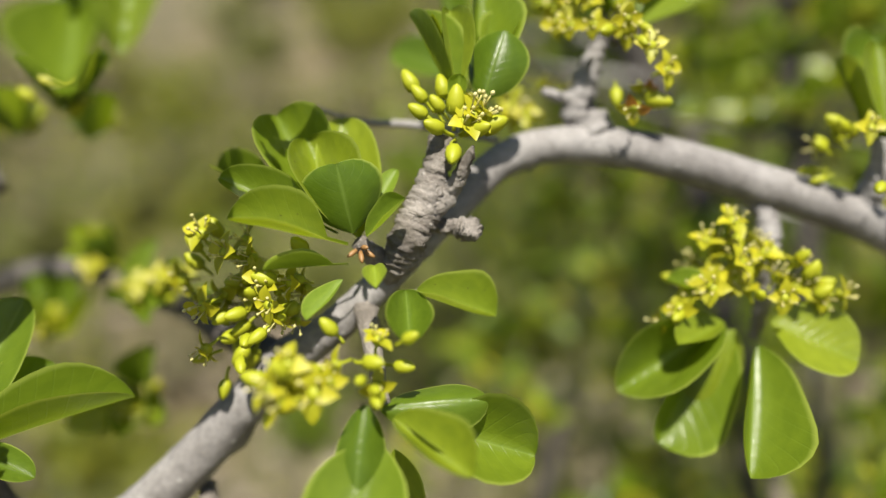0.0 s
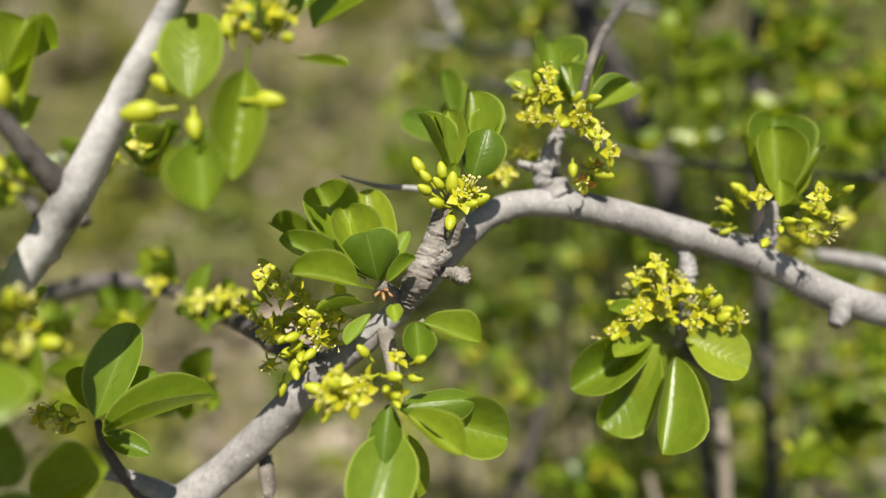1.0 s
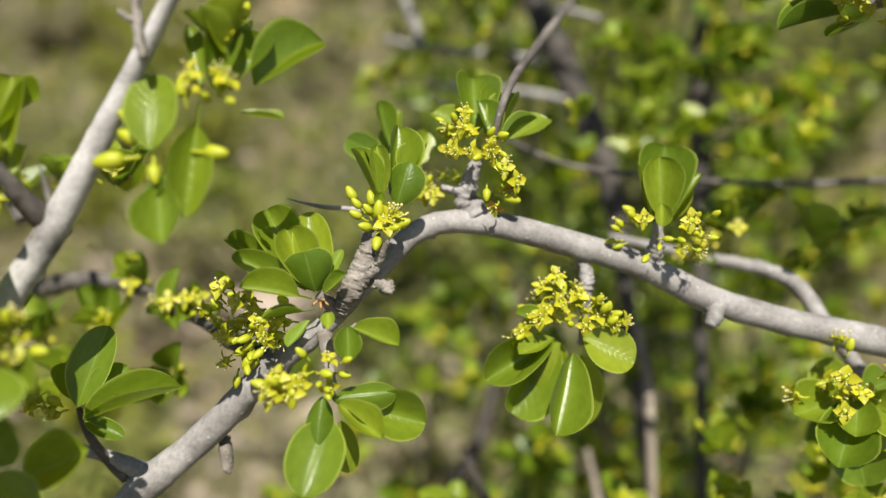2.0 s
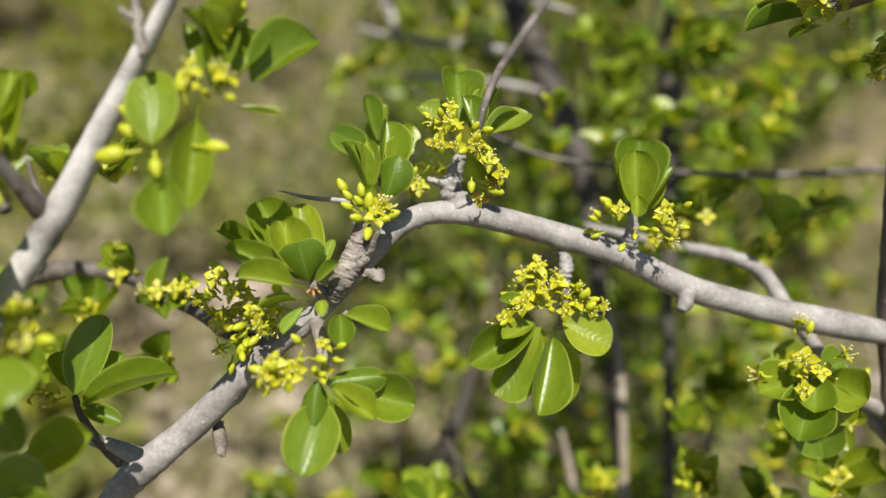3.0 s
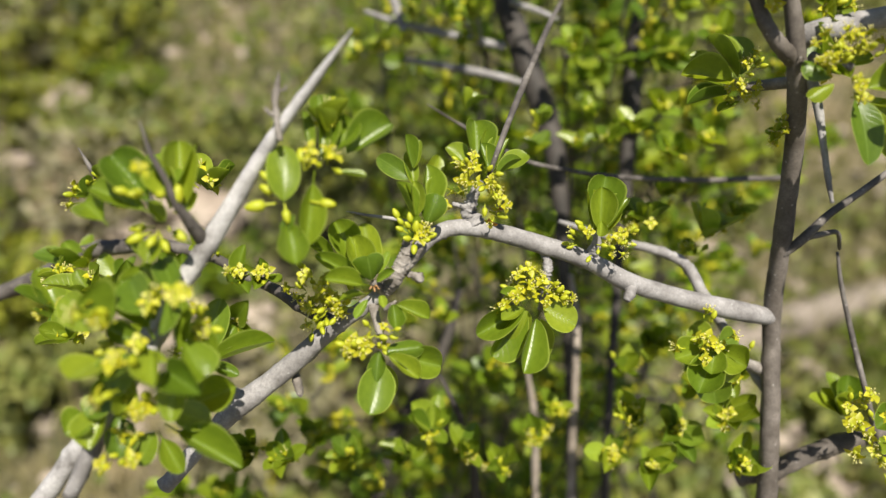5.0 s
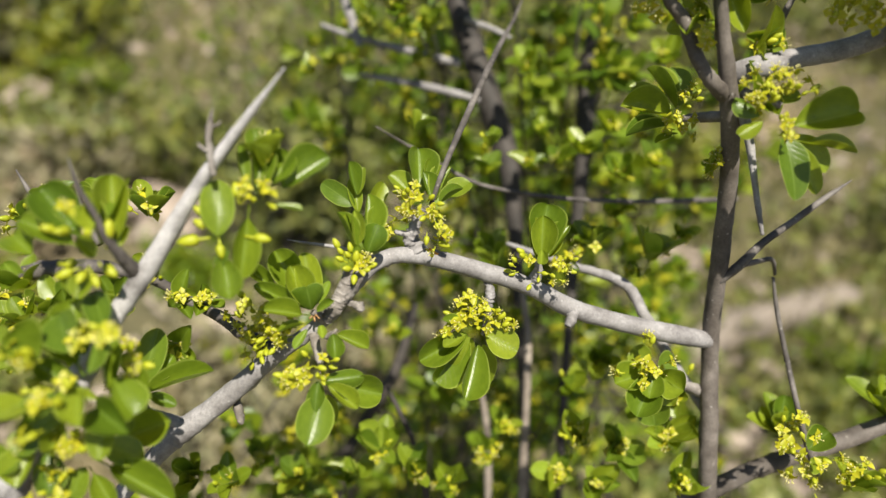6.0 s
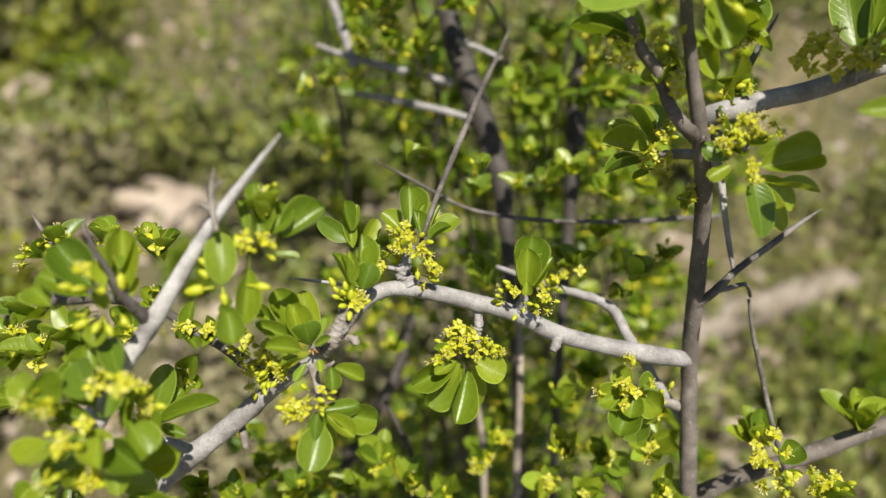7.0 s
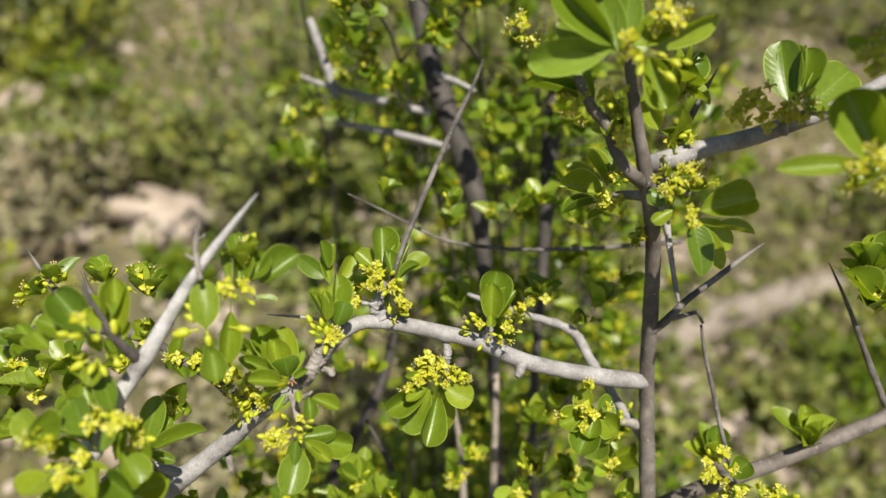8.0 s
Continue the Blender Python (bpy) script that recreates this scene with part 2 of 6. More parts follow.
def tube(points, sides=12, steps=8, rough=0.10, knots=0.0, seed=0, scales=0.0):
    """Verts and faces of a tapering, slightly knotty stem through (x, y, z, radius) points."""
    q = spline(points, steps)
    rng = random.Random(seed)
    verts, faces = [], []
    side_v = None
    lumps = [(rng.uniform(0, len(q)), rng.uniform(0, 6.28)) for _ in range(int(knots * len(q)))]
    for i, (x, y, z, r) in enumerate(q):
        j = min(i + 1, len(q) - 1)
        k = max(i - 1, 0)
        axis = Vector(q[j][:3] - q[k][:3]).normalized()
        if side_v is None:
            side_v = axis.orthogonal().normalized()
        side_v = (side_v - axis * side_v.dot(axis)).normalized()
        other = axis.cross(side_v)
        for s in range(sides):
            a = 2 * math.pi * s / sides
            d = side_v * math.cos(a) + other * math.sin(a)
            rr = r * (1 + rough * noise.noise(Vector((x, y, z)) * (0.35 / max(r, 0.001)) + d * 1.2 + Vector((seed * 7.1, 0, 0)))
                      + 0.4 * rough * noise.noise(Vector((x, y, z)) * (1.4 / max(r, 0.001)) + d * 3.0))
            if scales:
                flake = noise.noise(Vector((d.x * 2.2 + seed, d.y * 2.2 + i * 0.31, d.z * 2.2))) + 0.6 * noise.noise(d * 4.5 + Vector((i * 0.62, seed, 0)))
                rr *= 1 + scales * 3.0 * (abs(flake) - 0.25)
            for li, la in lumps:
                da = abs((a - la + math.pi) % (2 * math.pi) - math.pi)
                rr += r * 0.22 * math.exp(-((i - li) / 0.8) ** 2 - (da / 0.45) ** 2)
            verts.append(Vector((x, y, z)) + d * rr)
    for i in range(len(q) - 1):
        for s in range(sides):
            t = (s + 1) % sides
            faces.append((i * sides + s, i * sides + t, (i + 1) * sides + t, (i + 1) * sides + s))
    faces.append(tuple(reversed(range(sides))))
    faces.append(tuple(range((len(q) - 1) * sides, len(q) * sides)))
    return verts, faces


def joined(pieces):
    verts, faces = [], []
    for v, f in pieces:
        o = len(verts)
        verts += list(v)
        faces += [tuple(i + o for i in face) for face in f]
    return verts, faces


def stem(parent, name, points, mat, label="", sides=14, steps=8, rough=0.10, knots=0.25, seed=1, scales=0.0):
    v, f = tube(points, sides, steps, rough, knots, seed, scales)
    return part_of(parent, name, mesh_from(name, v, f, [mat]), label)


# ---- leaves ----
def leaf_grid(nu, nv, cup, bend, wave, seed, stalk=0.0):
    """A unit obovate leaf: base at the origin, tip at y = 1, widest 1 across, upper face +z."""
    rng = random.Random(seed)
    ph = rng.uniform(0, 6)
    verts, uvs, faces = [], [], []
    for j in range(nv + 1):
        s = math.pi * (j / nv)
        v = (1 - math.cos(s)) / 2
        peak = 0.60 + 0.07 * math.sin(seed * 2.1)
        w = math.sqrt(max(0.0, 1 - ((v - peak) / (1 - peak)) ** 2)) if v > peak else max(0.0, 1 - ((peak - v) / peak) ** 2) ** 0.72
        if stalk and v < peak:
            w = max(0.0, 1 - ((peak - v) / (peak - stalk)) ** 2) ** 0.62 if v > stalk else 0.0
        w = max(w, 0.065) if j < nv else 0.10
        for i in range(nu + 1):
            u = i / nu - 0.5
            au = abs(2 * u)
            x = u * w * (1 + 0.03 * math.sin(9 * v + ph))
            y = v
            z = cup * w * (au ** 1.6) - bend * v * v + wave * au * math.sin(v * 7 + ph + 2.5 * (u > 0)) * w - 0.012 * (1 - au) ** 4
            verts.append((x, y, z))
            uvs.append((i / nu, v))
    for j in range(nv):
        for i in range(nu):
            a = j * (nu + 1) + i
            faces.append((a, a + 1, a + nu + 2, a + nu + 1))
    return verts, uvs, faces


LEAF_SHAPES = [(0.16, 0.14, 0.02), (0.38, -0.18, 0.03), (0.12, 0.30, 0.03), (0.50, 0.10, 0.02), (0.24, -0.16, 0.03), (0.32, 0.34, 0.02), (0.72, 0.12, 0.03), (0.46, -0.12, 0.04), (-0.30, 0.30, 0.03), (0.30, 0.05, 0.03), (0.45, 0.12, 0.04), (0.18, -0.08, 0.03)]
LEAF_MESHES = []
YOUNG_MESHES = []
for n, (cup, bend, wave) in enumerate(LEAF_SHAPES):
    v, uv, f = leaf_grid(8, 14, cup, bend, wave, n, 0.22 if n > 8 else 0.0)
    LEAF_MESHES.append(mesh_from("leaf", v, f, [LEAF], uv))
    YOUNG_MESHES.append(mesh_from("young_leaf", v, f, [LEAF_YOUNG], uv))


def leaf_pose(base, tip, normal, width):
    b, t = Vector(base), Vector(tip)
    y = t - b
    length = y.length
    y.normalize()
    z = Vector(normal)
    z = (z - y * z.dot(y)).normalized()
    x = y.cross(z)
    m = Matrix((x, y, z)).transposed().to_4x4()
    return Matrix.Translation(b) @ m @ Matrix.Diagonal((width, length, (width + length) / 2, 1))


def leaf(parent, base, tip, normal, width, shape=0, young=False):
    mesh = (YOUNG_MESHES if young else LEAF_MESHES)[shape % len(LEAF_MESHES)]
    return part_of(parent, "leaf", mesh, "", leaf_pose(base, tip, normal, width))


# ---- flowers ----
def blob(cx, cy, cz, rx, ry, rz, point=0.0, nu=7, nv=5):
    """A small ovoid, drawn out to a point upwards."""
    verts, faces = [], []
    for j in range(nv + 1):
        a = math.pi * j / nv
        for i in range(nu):
            b = 2 * math.pi * i / nu
            s = math.sin(a) * (1 - point * 0.5 * (1 - math.cos(a)) / 2)
            verts.append((cx + rx * s * math.cos(b), cy + ry * s * math.sin(b), cz - rz * math.cos(a) * (1 + point * 0.5 * (math.cos(a) < 0))))
    for j in range(nv):
        for i in range(nu):
            k = (i + 1) % nu
            faces.append((j * nu + i, j * nu + k, (j + 1) * nu + k, (j + 1) * nu + i))
    return verts, faces


def flower_mesh(seed, opened, rust=False):
    """A flower of about 5 mm on its stalk, stalk's foot at the origin, facing +z: four pointed sepals, stamens, a cupped middle."""
    rng = random.Random(seed)
    verts, faces, fm = [], [], []

    def add(piece, mat):
        o = len(verts)
        verts.extend(piece[0])
        faces.extend([tuple(i + o for i in f) for f in piece[1]])
        fm.extend([mat] * len(piece[1]))
    top = 0.0022
    bend = rng.uniform(-0.0006, 0.0006)
    add(tube([(0, 0, 0, 0.00028), (bend, 0, top * 0.5, 0.00026), (0, 0, top, 0.0004)], 5, 2, 0.0), 1)
    if not opened:
        r = rng.uniform(0.00115, 0.00150)
        add(blob(0, 0, top + r * 0.9, r, r, r * 1.12, 0.7, 8, 6), 1)
        add(blob(0, 0, top + r * 0.35, r * 0.8, r * 0.8, r * 0.6), 1)
    else:
        add(blob(0, 0, top + 0.0006, 0.0011, 0.0011, 0.0009), 1)
        for k in range(4):
            a = k * math.pi / 2 + rng.uniform(-0.2, 0.2)
            lift = rng.uniform(-0.35, 0.55)
            c, s = math.cos(a), math.sin(a)
            L, w = rng.uniform(0.0026, 0.0034), rng.uniform(0.0010, 0.0013)
            rows = []
            for d, ww, fold in ((0.25, 0.9, 0.2), (0.55, 1.0, 0.3), (0.8, 0.6, 0.25), (1.05, 0.06, 0.0)):
                rad = L * d
                zz = top + 0.0009 + rad * lift - (d ** 2) * 0.0006
                for e, q in ((-1, 1), (0, 0), (1, 1)):
                    rows.append((c * rad - s * w * ww * e, s * rad + c * w * ww * e, zz + q * w * fold))
            fs = []
            for j in range(3):
                for i in range(2):
                    p = j * 3 + i
                    fs.append((p, p + 1, p + 4, p + 3))
            add((rows, fs), 2 if (rust and k < 2) else 0)
        for k in range(4):
            a = k * math.pi / 2 + 0.78 + rng.uniform(-0.25, 0.25)
            r0, r1, h = 0.0007, rng.uniform(0.001, 0.0018), rng.uniform(0.0022, 0.0034)
            c, s = math.cos(a), math.sin(a)
            add(tube([(c * r0, s * r0, top + 0.001, 0.00012), (c * r1, s * r1, top + h, 0.00010)], 4, 1, 0.0), 3)
            add(blob(c * r1, s * r1, top + h, 0.00032, 0.00032, 0.00034, 0, 5, 3), 3)
    return mesh_from("flower" if opened else "bud", verts, faces, [PETAL, BUD, WILTED, ANTHER], None, fm)


OPEN_FLOWERS = [flower_mesh(i, True) for i in range(6)]
RUST_FLOWERS = [flower_mesh(i + 20, True, True) for i in range(2)]
BUDS = [flower_mesh(i + 40, False) for i in range(4)]


def flower(parent, foot, toward, size, mesh):
    z = Vector(toward).normalized()
    q = z.to_track_quat('Z', 'Y').to_matrix().to_4x4()
    return part_of(parent, "flower" if mesh.name.startswith("flower") else "bud", mesh, "", Matrix.Translation(foot) @ q @ Matrix.Scale(size, 4))


BLOSSOM = {}


def flowers(parent, foot, toward, spread, count, open_share, seed, size=1.0, stretch=1.0, rust=0.0, massed=False):
    """An umbel: stalks from about one foot, fanned round the direction toward."""
    rng = random.Random(seed)
    w = Vector(toward).normalized()
    for _ in range(int(count * 1.35)):
        d = Vector((rng.gauss(0, 1), rng.gauss(0, 1), rng.gauss(0, 1))).normalized()
        d = (w + d * spread).normalized()
        at = Vector(foot) + d * rng.uniform(0.0, 0.0045) * stretch + Vector((rng.uniform(-1, 1), rng.uniform(-1, 1), rng.uniform(-1, 1))) * 0.0022 * stretch
        kinds = (RUST_FLOWERS if rng.random() < rust else OPEN_FLOWERS) if rng.random() < open_share else BUDS
        size_now, mesh = size * rng.uniform(0.85, 1.15), rng.choice(kinds)
        if massed:
            turn = d.to_track_quat('Z', 'Y').to_matrix().to_4x4()
            BLOSSOM.setdefault(parent.name, []).append((mesh, Matrix.Translation(at) @ turn @ Matrix.Scale(size_now, 4)))
        else:
            flower(parent, at, d, size_now, mesh)


def rosette(parent, base, toward, count, length, seed, spread=1.0, blooms=6, size=1.0, young=0.1):
    """A short shoot's tuft: leaves fanned round the direction toward, flowers among their feet."""
    rng = random.Random(seed)
    w = Vector(toward).normalized()
    a = w.orthogonal().normalized()
    b = w.cross(a)
    t0 = rng.uniform(0, 6.28)
    for i in range(count):
        t = t0 + i * 2.4 + rng.uniform(-0.3, 0.3)
        out = a * math.cos(t) + b * math.sin(t)
        open_by = spread * rng.uniform(0.5, 1.3)
        d = (w + out * open_by).normalized()
        L = length * rng.uniform(0.7, 1.15)
        n = (w * 1.2 - out * 0.35 + Vector((rng.uniform(-.4, .4), rng.uniform(-.4, .4), rng.uniform(-.2, .5))))
        leaf(parent, Vector(base) + out * 0.0008, Vector(base) + d * L, n, L * rng.uniform(0.5, 0.64), rng.randrange(6), rng.random() < young)
    if blooms:
        flowers(parent, base, w, 0.9, blooms, 0.6, seed + 5, size, massed=True)


# ---- the ground: a stony slope that rises behind the shrubs ----
def ground_z(x, y):
    rise = 0.20 * max(0.0, y - 0.6) if y < 60 else 11.88 + 0.05 * (y - 60)
    return rise + 0.05 * noise.noise(Vector((x * 0.8, y * 0.8, 0)))


gv, gf = [], []
N = 110
for j in range(N + 1):
    for i in range(N + 1):
        u, v = (i / N - 0.5) * 2, (j / N - 0.5) * 2
        x, y = math.copysign(abs(u) ** 2.8, u) * 600, math.copysign(abs(v) ** 2.8, v) * 600 + 1.5
        gv.append((x, y, ground_z(x, y)))
for j in range(N):
    for i in range(N):
        a = j * (N + 1) + i
        gf.append((a, a + 1, a + N + 2, a + N + 1))
ground = tagged(new("ground", mesh_from("ground", gv, gf, [SOIL])), "dry stony soil with patchy grass and litter", "ground", kind="structure")

# ---- the flowering shrub in front ----
shrub = thing("flowering_thorn_shrub", "thorny grey-barked shrub in fresh leaf with small yellow flowers", "shrub", (0.15, 0.16, 0.0))


# limbs
trunk = stem(shrub, "trunk", [(0.1616, 0.0824, 0.9241, 0.00524), (0.1564, 0.0961, 1.0190, 0.00438), (0.1511, 0.1058, 1.0825, 0.00375), (0.1523, 0.1239, 1.1269, 0.00356), (0.1488, 0.1251, 1.1630, 0.00347), (0.1441, 0.1248, 1.2005, 0.00323), (0.1349, 0.1207, 1.2305, 0.00310), (0.1289, 0.1234, 1.2531, 0.00239), (0.1232, 0.1267, 1.2773, 0.00195), (0.1204, 0.1330, 1.2995, 0.00157)], OLD_BARK, "upright brown-grey stem", steps=10, knots=0.3)
main_branch = stem(shrub, "branch", [(0.1545, 0.1252, 1.1235, 0.0022), (0.1500, 0.1238, 1.1272, 0.0036), (0.1303, 0.1223, 1.1340, 0.00404), (0.1100, 0.1238, 1.1403, 0.00360), (0.0890, 0.1253, 1.1481, 0.00371), (0.0713, 0.1278, 1.1584, 0.00345), (0.0503, 0.1279, 1.1674, 0.00345), (0.0335, 0.1285, 1.1733, 0.00324), (0.0212, 0.1293, 1.1750, 0.00300), (0.0122, 0.1262, 1.1735, 0.00280), (0.0042, 0.1212, 1.1680, 0.00262), (-0.0058, 0.1139, 1.1608, 0.00242), (-0.0152, 0.1130, 1.1535, 0.00261), (-0.0246, 0.1130, 1.1475, 0.00333), (-0.0398, 0.1125, 1.1339, 0.00370), (-0.0496, 0.1117, 1.1264, 0.00372), (-0.0581, 0.1104, 1.1207, 0.00426), (-0.0640, 0.1097, 1.1162, 0.00394), (-0.0727, 0.1085, 1.1074, 0.00322), (-0.0912, 0.1046, 1.0886, 0.00308)], BARK, "arching grey branch", steps=10, rough=0.07, knots=0.12, seed=3, sides=20)
left_branch = stem(shrub, "branch", [(-0.0113, 0.0968, 1.2513, 0.00018), (-0.0148, 0.0978, 1.2470, 0.00060), (-0.0230, 0.0998, 1.2370, 0.00130), (-0.0350, 0.1018, 1.2222, 0.00190), (-0.0457, 0.1001, 1.2077, 0.00248), (-0.0568, 0.0973, 1.1924, 0.00294), (-0.0638, 0.0951, 1.1839, 0.00287), (-0.0688, 0.0926, 1.1777, 0.00279), (-0.0771, 0.0893, 1.1668, 0.00289), (-0.0886, 0.0844, 1.1517, 0.00290), (-0.1044, 0.0787, 1.1319, 0.00293), (-0.1222, 0.0732, 1.1116, 0.00296)], PALE_BARK, "grey thorn-tipped branch", steps=10, rough=0.07, seed=5, knots=0.15, sides=18)
right_branch = stem(shrub, "branch", [(0.1354, 0.1248, 1.2383, 0.00387), (0.1424, 0.1210, 1.2420, 0.00380), (0.1630, 0.1264, 1.2437, 0.00358), (0.1800, 0.1265, 1.2466, 0.00361), (0.1910, 0.1229, 1.2521, 0.00355), (0.2079, 0.1180, 1.2604, 0.00316), (0.2257, 0.1142, 1.2717, 0.00261)], BARK, "grey side branch", seed=6)
spur = stem(shrub, "spur", [(-0.0054, 0.1109, 1.1619, 0.00236), (-0.0029, 0.1103, 1.1666, 0.00273), (-0.0003, 0.1115, 1.1706, 0.00242), (0.0018, 0.1130, 1.1752, 0.00203), (0.0033, 0.1144, 1.1793, 0.00187)], SPUR, "scaly flowering spur", rough=0.3, knots=0.3, steps=16, scales=0.05, sides=20, seed=7)
spur_stub = stem(shrub, "spur", [(-0.0002, 0.1109, 1.1688, 0.00140), (0.0036, 0.1118, 1.1721, 0.00133), (0.0063, 0.1101, 1.1767, 0.00077), (0.0072, 0.1095, 1.1784, 0.00018)], SPUR, "", rough=0.5, knots=0.3, steps=12, scales=0.08, sides=16, seed=8)
spur_knob = stem(shrub, "spur", [(0.0006, 0.1143, 1.1668, 0.00080), (0.0031, 0.1120, 1.1667, 0.00095), (0.0052, 0.1098, 1.1670, 0.00133), (0.0062, 0.1085, 1.1664, 0.00109), (0.0068, 0.1082, 1.1658, 0.00047)], SPUR, "shrivelled grey knob", rough=0.6, knots=0.5, seed=9, steps=12, scales=0.3, sides=16)
low_spur = stem(shrub, "spur", [(-0.0403, 0.1153, 1.1274, 0.00135), (-0.0394, 0.1113, 1.1255, 0.00166), (-0.0386, 0.1084, 1.1235, 0.00132), (-0.0384, 0.1078, 1.1219, 0.00049)], SPUR, "", rough=0.3, knots=0.2, seed=10, steps=12, scales=0.14)
hang_spur = stem(shrub, "spur", [(0.0539, 0.1305, 1.1640, 0.00175), (0.0553, 0.1266, 1.1611, 0.00141), (0.0555, 0.1247, 1.1577, 0.00174), (0.0550, 0.1237, 1.1537, 0.00142), (0.0547, 0.1245, 1.1463, 0.00133), (0.0540, 0.1257, 1.1390, 0.00079)], BARK, "", rough=0.45, knots=0.4, seed=11, steps=12, scales=0.08)
bump_spur = stem(shrub, "spur", [(0.0897, 0.1239, 1.1479, 0.00248), (0.0874, 0.1206, 1.1455, 0.00201), (0.0856, 0.1190, 1.1441, 0.00134)], BARK, "", rough=0.3, seed=12)
mid_spur = stem(shrub, "spur", [(0.0719, 0.1279, 1.1572, 0.00288), (0.0732, 0.1273, 1.1610, 0.00242), (0.0740, 0.1261, 1.1658, 0.00174), (0.0741, 0.1261, 1.1713, 0.00108)], BARK, "", rough=0.25, seed=13, steps=12, scales=0.14)
back_spur = stem(shrub, "spur", [(0.0292, 0.1290, 1.1754, 0.00314), (0.0266, 0.1316, 1.1794, 0.00293), (0.0276, 0.1323, 1.1837, 0.00208), (0.0293, 0.1330, 1.1879, 0.00166), (0.0310, 0.1333, 1.1911, 0.00124)], BARK, "", rough=0.25, seed=14, steps=12, scales=0.14)
back_stub = stem(shrub, "spur", [(0.0275, 0.1310, 1.1815, 0.0014), (0.0235, 0.1315, 1.1826, 0.0011), (0.0205, 0.1308, 1.1838, 0.0007)], BARK, "", rough=0.3, seed=15, steps=12, scales=0.14)
thorn_long = stem(shrub, "thorn", [(0.0330, 0.1326, 1.1902, 0.00081), (0.0396, 0.1370, 1.2062, 0.00104), (0.0542, 0.1686, 1.2151, 0.00126), (0.0759, 0.2153, 1.2271, 0.00131), (0.0956, 0.2571, 1.2353, 0.00086), (0.1072, 0.2806, 1.2439, 0.00024)], THORN, "long straight grey thorn", knots=0.1, seed=16, rough=0.06)
thorn_left = stem(shrub, "thorn", [(0.0122, 0.1264, 1.1769, 0.00051), (-0.0001, 0.1282, 1.1804, 0.00065), (-0.0100, 0.1298, 1.1819, 0.00053), (-0.0172, 0.1268, 1.1854, 0.00016)], BARK, "pale straight thorn", knots=0, seed=17, rough=0.04)
pair_twig = stem(shrub, "spur", [(-0.0061, 0.1113, 1.1543, 0.00112), (-0.0038, 0.1091, 1.1573, 0.00079), (-0.0024, 0.1094, 1.1585, 0.00047)], SPUR, "", seed=18)
side_twig = stem(shrub, "twig", [(-0.0217, 0.1142, 1.1463, 0.00264), (-0.0287, 0.1198, 1.1475, 0.00247), (-0.0371, 0.1271, 1.1487, 0.00251), (-0.0448, 0.1364, 1.1495, 0.00215), (-0.0604, 0.1528, 1.1493, 0.00202), (-0.0728, 0.1652, 1.1507, 0.00208), (-0.0960, 0.1811, 1.1501, 0.00287), (-0.1187, 0.1942, 1.1444, 0.00347), (-0.1365, 0.2025, 1.1382, 0.00381), (-0.1690, 0.2142, 1.1202, 0.00371), (-0.2181, 0.2237, 1.0993, 0.00327)], THORN, "shaded grey twig", seed=19)
left_twig = stem(shrub, "twig", [(-0.0587, 0.0979, 1.1922, 0.00272), (-0.0602, 0.0954, 1.1966, 0.00199), (-0.0615, 0.0932, 1.2020, 0.00155), (-0.0635, 0.0922, 1.2076, 0.00114), (-0.0646, 0.0924, 1.2140, 0.00088), (-0.0673, 0.0932, 1.2214, 0.00074), (-0.0689, 0.0953, 1.2298, 0.00018)], THORN, "", seed=20)
left_stub = stem(shrub, "twig", [(-0.0335, 0.0976, 1.2217, 0.00094), (-0.0338, 0.0988, 1.2251, 0.00083), (-0.0338, 0.0999, 1.2283, 0.00099), (-0.0338, 0.1010, 1.2312, 0.00073), (-0.0333, 0.1031, 1.2344, 0.00089), (-0.0327, 0.1040, 1.2369, 0.00063), (-0.0322, 0.1048, 1.2391, 0.00021)], SPUR, "knobbly grey side twig", seed=21, rough=0.5, knots=0.6, steps=10)
left_nub = stem(shrub, "spur", [(-0.0333, 0.1030, 1.2340, 0.00042), (-0.0312, 0.1022, 1.2348, 0.00052), (-0.0302, 0.1026, 1.2359, 0.00031)], SPUR, "", seed=63, rough=0.5)
left_knob = stem(shrub, "spur", [(-0.0337, 0.0999, 1.2281, 0.00052), (-0.0349, 0.0991, 1.2288, 0.00062), (-0.0362, 0.0995, 1.2299, 0.00052), (-0.0366, 0.0998, 1.2307, 0.00021)], SPUR, "", seed=22, rough=0.5)
fork_twig = stem(shrub, "twig", [(0.1346, 0.1217, 1.2322, 0.00314), (0.1259, 0.1193, 1.2381, 0.00249), (0.1202, 0.1222, 1.2461, 0.00227), (0.1162, 0.1266, 1.2564, 0.00225), (0.1104, 0.1274, 1.2626, 0.00204), (0.1049, 0.1305, 1.2735, 0.00164)], OLD_BARK, "", seed=23, rough=0.15)
white_twig = stem(shrub, "twig", [(0.1393, 0.1221, 1.2299, 0.00196), (0.1412, 0.1150, 1.2199, 0.00160), (0.1422, 0.1082, 1.2077, 0.00111), (0.1433, 0.1029, 1.1970, 0.00099), (0.1440, 0.0987, 1.1898, 0.00061)], BARK, "bleached dead twig", seed=24)
thorn_right = stem(shrub, "thorn", [(0.1492, 0.1235, 1.1560, 0.0016), (0.1550, 0.1215, 1.1640, 0.0019), (0.1633, 0.1222, 1.1731, 0.00150), (0.1773, 0.1262, 1.1796, 0.00136), (0.1905, 0.1287, 1.1876, 0.00113), (0.2006, 0.1292, 1.1946, 0.00023)], THORN, "dark thorn", knots=0.1, seed=25, rough=0.06)
